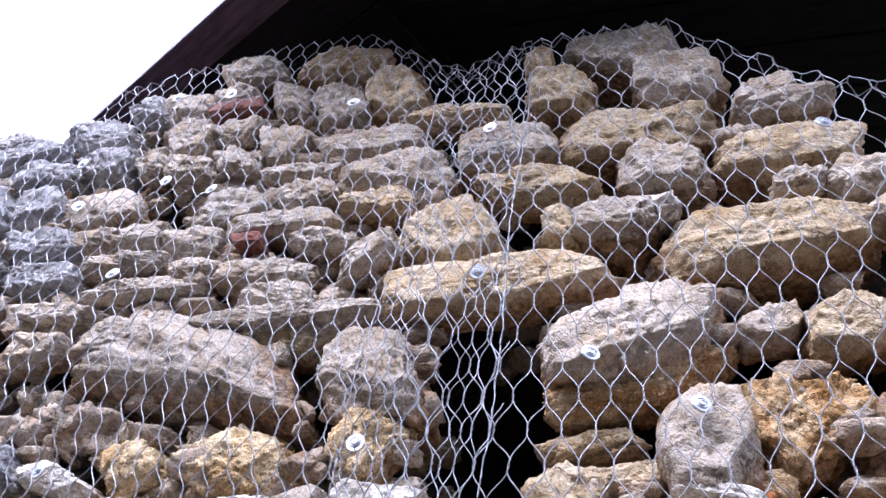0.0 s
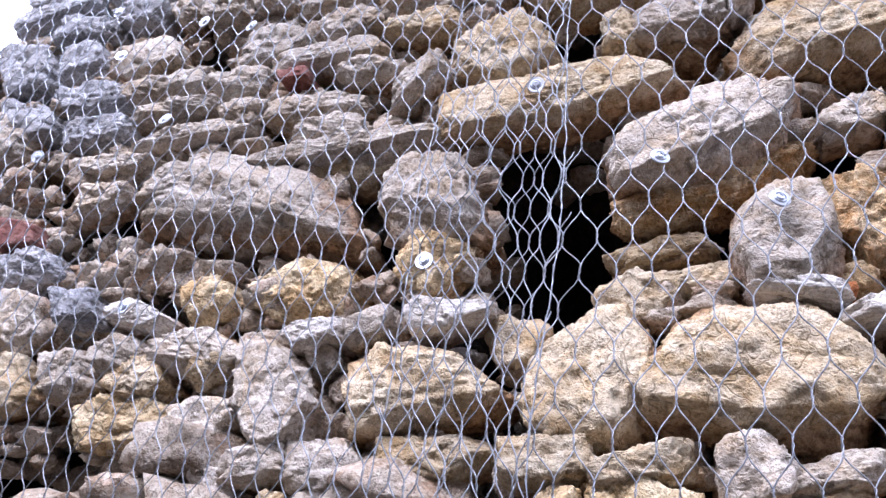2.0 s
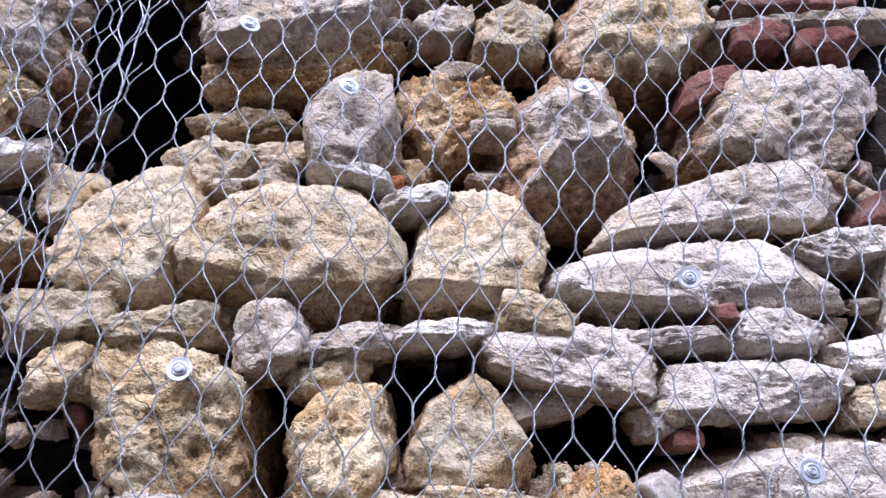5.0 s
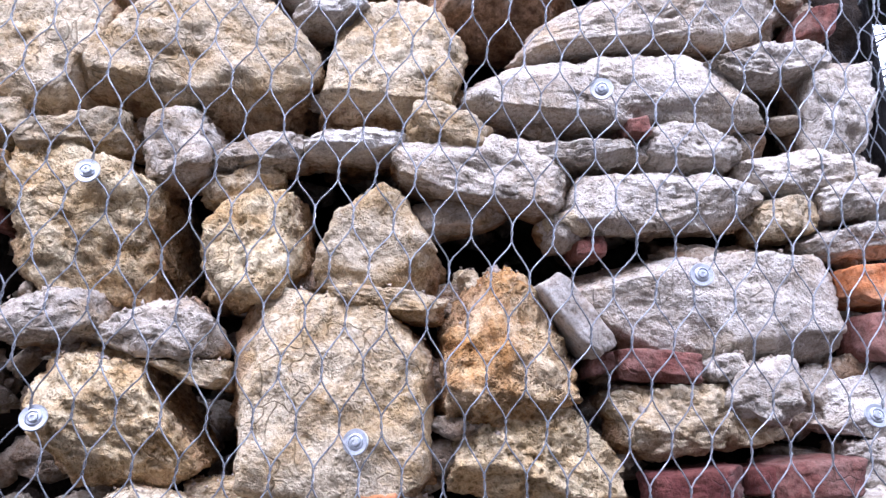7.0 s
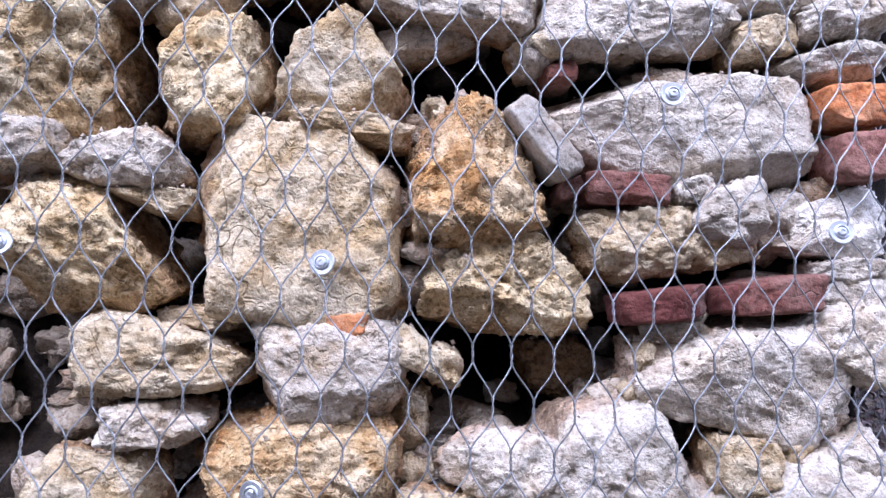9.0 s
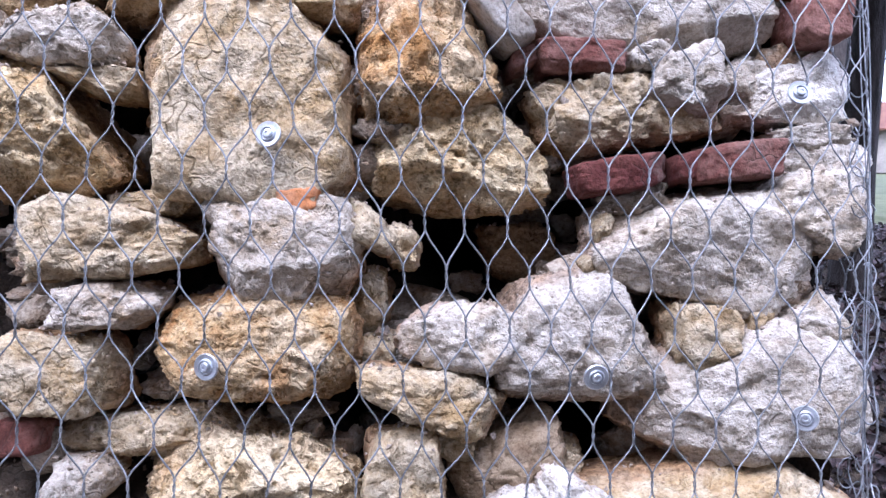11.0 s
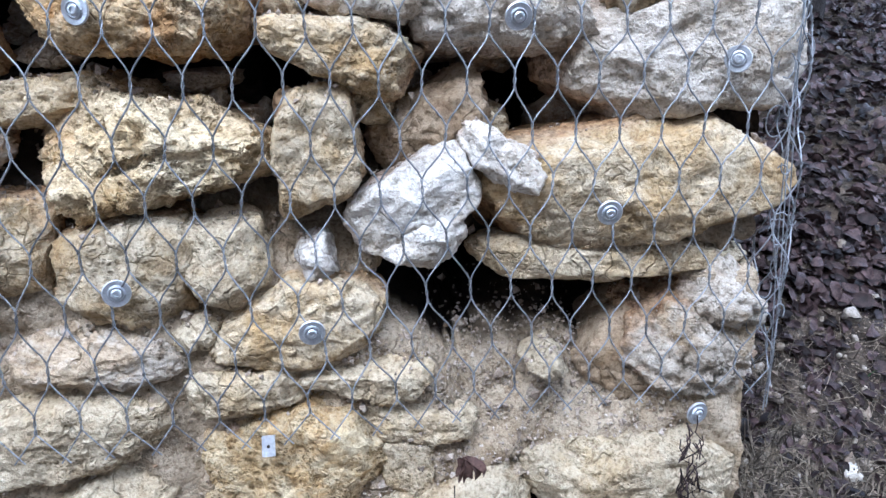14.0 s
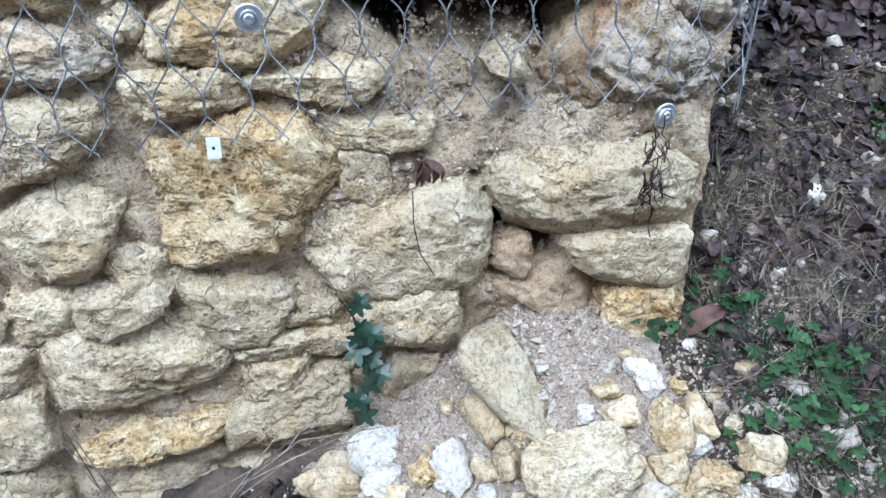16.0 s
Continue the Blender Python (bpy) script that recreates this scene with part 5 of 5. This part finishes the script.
# ---- leaves, grass and weeds on the bank ----
def leaf_blade(r, at, length, width, curl, direction, up):
    """A curled leaf of two rows of quads, folded along its midrib."""
    d = np.array(direction) / np.linalg.norm(direction)
    side = np.cross(d, up)
    side /= max(np.linalg.norm(side), 1e-6)
    nrm = np.cross(side, d)
    verts, faces = [], []
    for k in range(6):
        t = k / 5
        half = width * math.sin(math.pi * (0.08 + 0.88 * t)) ** 0.8 * (1 + 0.12 * math.sin(9 * t))
        mid = np.array(at) + d * length * t + nrm * curl * length * (math.sin(math.pi * t * 0.9) - 0.2)
        lift = nrm * half * 0.45
        verts += [mid - side * half + lift, mid, mid + side * half + lift * r.uniform(0.3, 1.5)]
    for k in range(5):
        a = 3 * k
        faces += [(a, a + 1, a + 4, a + 3), (a + 1, a + 2, a + 5, a + 4)]
    return np.array(verts), faces


def litter(name, label, count, area, size, material, seed, lift=0.012):
    r, items = np.random.default_rng(seed), []
    while len(items) < count:
        x, y = area(r)
        z = bank(x, y) + r.uniform(0.0, lift)
        a, tip = r.uniform(0, 2 * math.pi), r.normal() * 0.25
        n = np.array((r.normal() * 0.8, r.normal() * 0.8 - 0.35, 1.0))
        s = r.uniform(*size)
        items.append(leaf_blade(r, (x, y, z), s, s * r.uniform(0.22, 0.38), r.uniform(-0.2, 0.35), (math.cos(a), math.sin(a), 0.5 * math.sin(a) + tip), n))
    return tagged(scatter_mesh(name, items, material), label, "leaf litter", kind="stuff")


def far_band(r):
    y = 0.50 + 2.7 * r.random() ** 1.3
    return 0.98 + 0.55 * (y - 0.3) + r.uniform(-0.5, 1.0) + 0.05 * y, y


def near_band(r):
    y = r.uniform(-0.3, 0.8)
    return 0.98 + 0.25 * max(y, 0) + 0.9 * r.random() ** 1.4, y


litter("leaf_litter", "thick layer of dark brown dead leaves on the bank", 9000, far_band, (0.018, 0.05), LEAFDARK, 31, 0.035)
litter("leaf_litter", "scattered dark dead leaves on bare soil", 1100, near_band, (0.008, 0.026), LEAFDARK, 32)


def clumped(r):
    """Places on the near bank where leaves have gathered."""
    while True:
        x, y = near_band(r)
        if noise.noise(Vector((x * 9, y * 9, 4.0))) + 0.35 * (y - 0.1) > 0.12:
            return x, y


litter("leaf_litter", "wet blackish dead leaves gathered in hollows of the bank", 2600, clumped, (0.010, 0.034), LEAFDARK, 33, 0.02)


def straws():
    r, items = np.random.default_rng(41), []
    for _ in range(15000):
        x, y = near_band(r)
        if y > 0.45 or r.random() < 2.2 * (x - 1.0 - 0.25 * max(y, 0)):
            continue
        p = np.array((x, y, bank(x, y) + 0.004))
        d = np.array((r.normal(), r.normal(), r.normal() * 0.25 + 0.12))
        d /= np.linalg.norm(d)
        length = r.uniform(0.015, 0.08)
        bend = r.normal(size=3) * 0.25
        items.append(tube([p + d * length * t + bend * length * t * t * 0.6 + (0, 0, 0.5 * length * d[1] * t * 0.4) for t in (0, 0.33, 0.66, 1.0)], r.uniform(0.0004, 0.0010), 3))
    return tagged(scatter_mesh("dry_grass", items, STRAW), "tangle of dry grass stems and roots on the bank", "dry grass", kind="stuff")


straws()


def bank_pebbles():
    """Small pale stones strewn over the bank, some half sunk in it."""
    r, items = np.random.default_rng(47), []
    for _ in range(520):
        x, y = near_band(r)
        s = r.uniform(0.003, 0.008) * (1 + 1.3 * (r.random() < 0.10))
        items.append(pebble(r, (x, y, bank(x, y) + 0.5 * s), np.array((s * r.uniform(1, 1.5), s, s * 0.8)), 3, 3.0, 0.15))
    return tagged(scatter_mesh("pebbles", items, PEBBLE), "pale pebbles strewn over the soil bank", "pebbles", kind="stuff")


bank_pebbles()


def beside_heap(r):
    """The strip of ground between the heap and the weeds."""
    return 0.84 + 0.28 * r.random(), -0.36 + 0.36 * r.random()


def wall_foot(r):
    """The ground along the foot of the wall, before the heap."""
    return -0.25 + 0.68 * r.random(), -0.30 + 0.29 * r.random()


def strewn(name, label, count, area, size, material, seed):
    r, items = np.random.default_rng(seed), []
    for _ in range(count):
        x, y = area(r)
        s = size * r.uniform(0.5, 1.6)
        items.append(chip(r, (x, y, bank(x, y) + 0.3 * s), s))
    return tagged(scatter_mesh(name, items, material, None, False), label, "gravel", kind="stuff")


strewn("gravel", "loose gravel run out onto the soil beside the heap", 3200, beside_heap, 0.0035, GRAVEL, 51)
strewn("gravel", "loose gravel and mortar crumbs along the wall's foot", 2600, wall_foot, 0.003, GRAVEL, 52)
litter("leaf_litter", "brown dead leaves gathered at the foot of the wall", 260, wall_foot, (0.015, 0.04), LEAFDARK, 35, 0.02)
litter("leaf_litter", "small dead leaves between the heap and the weeds", 160, beside_heap, (0.01, 0.028), LEAFDARK, 36, 0.012)


def right_hollow(r):
    x, y = near_band(r)
    return 1.22 + 0.30 * r.random() + 0.25 * max(y, 0), y - 0.1


litter("leaf_litter", "large wet blackish leaves lying on the bank", 420, right_hollow, (0.02, 0.05), LEAFDARK, 34, 0.015)


def clods():
    r, items = np.random.default_rng(43), []
    for _ in range(9000):
        x, y = near_band(r)
        s = r.uniform(0.001, 0.005) * (1 + 2 * (r.random() < 0.04))
        items.append(chip(r, (x, y, bank(x, y)), s))
    return tagged(scatter_mesh("soil_crumbs", items, CRUMB, None, False), "small stones and soil crumbs on the bank", "soil crumbs", kind="stuff")


clods()


def lobed(r, at, size, normal, lobes=5, material_fold=0.2):
    """A lobed flat leaf with a raised rim."""
    n = np.array(normal) / np.linalg.norm(normal)
    a = np.cross(n, (0.3, 0.9, 0.1))
    a /= np.linalg.norm(a)
    b = np.cross(n, a)
    start = r.uniform(0, 6.28)
    verts, faces, k = [np.array(at)], [], lobes * 4
    for i in range(k):
        t = start + 2 * math.pi * i / k
        rad = size * (0.72 + 0.28 * math.cos(lobes * (t - start)))
        verts.append(np.array(at) + rad * (math.cos(t) * a + math.sin(t) * b) + n * rad * material_fold * math.cos(2 * t))
    faces = [(0, 1 + i, 1 + (i + 1) % k) for i in range(k)]
    return np.array(verts), faces


def weed(x, y, spread, count, seed):
    r = np.random.default_rng(seed)
    t = tagged(new("weed"), "low green weed with lobed leaves on the bank", "plant", "weeds by the wall")
    root = np.array((x, y, bank(x, y)))
    stems, leaves = [], []
    for _ in range(count):
        a, d = r.uniform(0, 6.28), spread * math.sqrt(r.random())
        tip = np.array((x + d * math.cos(a), y + d * math.sin(a), 0))
        tip[2] = max(bank(tip[0], tip[1]), heap(tip[0], tip[1])) + r.uniform(0.01, 0.04)
        mid = (root + tip) / 2 + (0, 0, 0.02)
        stems.append(tube([mid, (mid + tip) / 2 + (0, 0, 0.004), tip], 0.0007, 3))
        leaves.append(lobed(r, tip, r.uniform(0.007, 0.019), (r.normal() * 0.5, r.normal() * 0.35 - 0.35, 1), 5 if r.random() < 0.6 else 3))
    tagged(scatter_mesh("stalk", stems, GREEN, t), "thin green stalks", kind="stuff")
    tagged(scatter_mesh("foliage", leaves, GREEN, t, False), "small lobed green leaves", kind="stuff")


for i, (x, y, spread, count) in enumerate(((0.97, -0.02, 0.05, 30), (1.02, -0.08, 0.07, 46), (1.05, -0.16, 0.08, 60), (1.0, -0.22, 0.07, 46), (1.10, -0.24, 0.09, 60), (1.16, -0.20, 0.06, 30),
                                           (0.90, 0.005, 0.035, 18), (1.22, -0.3, 0.1, 50), (1.12, -0.12, 0.05, 24), (1.0, 0.05, 0.04, 16), (1.5, 0.28, 0.06, 30))):
    weed(x, y, spread, int(0.42 * count), 60 + i)


def grass_tuft(x, y, count, seed, material, height=0.07):
    r = np.random.default_rng(seed)
    items = []
    for _ in range(count):
        p = np.array((x + r.normal() * 0.035, y + r.normal() * 0.035, 0))
        p[2] = bank(p[0], p[1])
        d = np.array((r.normal() * 0.5, r.normal() * 0.5, 1.0))
        items.append(leaf_blade(r, p, height * r.uniform(0.5, 1.2), 0.0018, 0.3, d, (0.3, 1, 0)))
    return tagged(scatter_mesh("grass_tuft", items, material), "tuft of short green grass on the bare soil", "grass tuft", "grass tufts on the bank", "stuff")


for i, (x, y) in enumerate(((1.48, 0.26), (1.53, 0.30), (1.50, 0.20), (1.12, -0.3), (1.2, -0.36), (1.33, -0.28), (1.3, -0.12), (1.62, 0.34), (1.04, -0.10), (1.10, -0.18), (1.16, -0.12), (1.08, -0.26), (1.22, -0.2), (0.98, -0.01))):
    grass_tuft(x, y, 30, 80 + i, GREEN, 0.05)
for i, (x, y) in enumerate(((1.05, 0.08), (1.12, 0.02), (1.02, 0.16), (1.18, -0.06), (1.22, 0.1), (1.1, 0.2), (1.28, -0.18), (1.35, 0.0))):
    tagged(grass_tuft(x, y, 60, 120 + i, STRAW, 0.06), "tuft of withered grey brown grass on the bank")


# ---- ivy, clip and small things on the wall ----
def ivy(points, count, seed):
    r = np.random.default_rng(seed)
    t = tagged(new("ivy_sprig"), "sprig of dark green ivy climbing the foot of the wall", "ivy")
    pts = np.array(points)
    scatter_mesh("stem", [tube(pts, 0.0016, 5)], BARK, t)
    for i in range(count):
        k = i / count * (len(pts) - 1)
        p = pts[int(k)] + (pts[int(k) + 1] - pts[int(k)]) * (k % 1) + (r.normal() * 0.016, -0.008 - 0.01 * r.random(), r.normal() * 0.008)
        scatter_mesh("leaf", [lobed(r, p, r.uniform(0.016, 0.025), (r.normal() * 0.3, -1, 0.35 + r.normal() * 0.3), 5, 0.15)], IVY, t, False)



ivy([(0.392, -0.02, 0.437), (0.409, -0.02, 0.404), (0.418, -0.02, 0.361), (0.427, -0.02, 0.316), (0.418, -0.02, 0.261), (0.419, -0.02, 0.207)], 16, 90)

clip = tagged(new("metal_clip"), "small bent zinc strip screwed to the ochre stone", "clip")
clip.location = (0.262, -0.016, 0.680)
clip.rotation_euler = (-0.45, 0, 0)
box("plate", (0.017, 0.0016, 0.026), (0, 0, 0), ZINC, clip, 0.0005)
box("foot", (0.017, 0.010, 0.0016), (0, 0.005, 0.013), ZINC, clip, 0.0005)
attach("screw_head", turned([(0.0022, 0.0), (0.0022, -0.002), (0.001, -0.0026)], 12, BARK, "screw_head"), clip)

dead = np.random.default_rng(95)
withered = tagged(scatter_mesh("withered_leaf", [leaf_blade(dead, np.add((0.521, -0.02, 0.621), (dead.normal() * 0.004, -0.006, 0.022)), dead.uniform(0.018, 0.04), dead.uniform(0.004, 0.009), dead.uniform(-0.4, 0.5), (dead.normal() * 0.6, -0.3 * dead.random(), -1), (dead.normal(), -1, dead.normal())) for _ in range(9)], WITHERED),
                  "withered reddish brown leaf hanging from the mortar", "dead leaf")
thread = tagged(scatter_mesh("thin_root", [tube([(0.505, -0.02, 0.596), (0.504, -0.02, 0.546), (0.511, -0.02, 0.498), (0.531, -0.02, 0.457)], 0.0009, 5)], BARK), "thin dark root hanging down the stone", "root")
roots = []
for _ in range(46):
    p = np.add((0.842, -0.02, 0.599), (dead.normal() * 0.009, -0.004 - 0.008 * dead.random(), dead.normal() * 0.035))
    roots.append(tube([p, p + (dead.normal() * 0.005, -0.003, -0.012), p + (dead.normal() * 0.01, 0.0, -0.026)], dead.uniform(0.0006, 0.0016), 3))
tagged(scatter_mesh("dried_moss", roots, LEAFDARK), "strip of dark dried moss and roots on the corner stone", "moss")
stalks = []
for base, tip in (((0.206, -0.15, 0.217), (0.411, -0.1, 0.254)), ((0.206, -0.15, 0.217), (0.335, -0.06, 0.232)), (((0.018, -0.1, 0.314)[0] + 0.1, -0.16, 0.06), (0.018, -0.1, 0.314))):
    base, tip = np.array(base), np.array(tip)
    for _ in range(3):
        mid = (base + tip) / 2 + dead.normal(size=3) * 0.012 + (0, 0, 0.015)
        stalks.append(tube([base + dead.normal(size=3) * 0.01, mid, tip + dead.normal(size=3) * 0.012], 0.0011, 4))
tagged(scatter_mesh("dry_stalk", stalks, STRAW), "dry straw stalks leaning at the foot of the wall", "dry grass", kind="stuff")
curled = tagged(scatter_mesh("curled_leaf", [leaf_blade(dead, (0.925, -0.03, 0.295), 0.085, 0.018, 0.3, (1, 0.15, 0.35), (0, -0.5, 1))], WITHERED), "large curled brown leaf at the wall's corner", "dead leaf")

# loose wire ends curling off the netting along the corner
ends = []
for _ in range(34):
    z = dead.uniform(0.72, 1.75)
    p, rad, a = np.array((0.965 + dead.normal() * 0.008, dead.uniform(-0.012, 0.03), z)), dead.uniform(0.006, 0.017), dead.uniform(0, 6.28)
    turns = dead.uniform(2.5, 5.5)
    ends.append(tube([p + (rad * math.cos(a + turns * k / 9), 0.004 * k / 9, 1.5 * rad * math.sin(a + turns * k / 9)) for k in range(10)], 0.001, 4))
for k in range(3):
    ends.append(tube([(0.962 + 0.004 * k + 0.006 * math.sin(9 * z + k), -0.006 + 0.008 * k, z) for z in np.arange(0.66, 3.0, 0.02)], 0.001, 4))
scatter_mesh("wire_end", ends, GALV, netting)
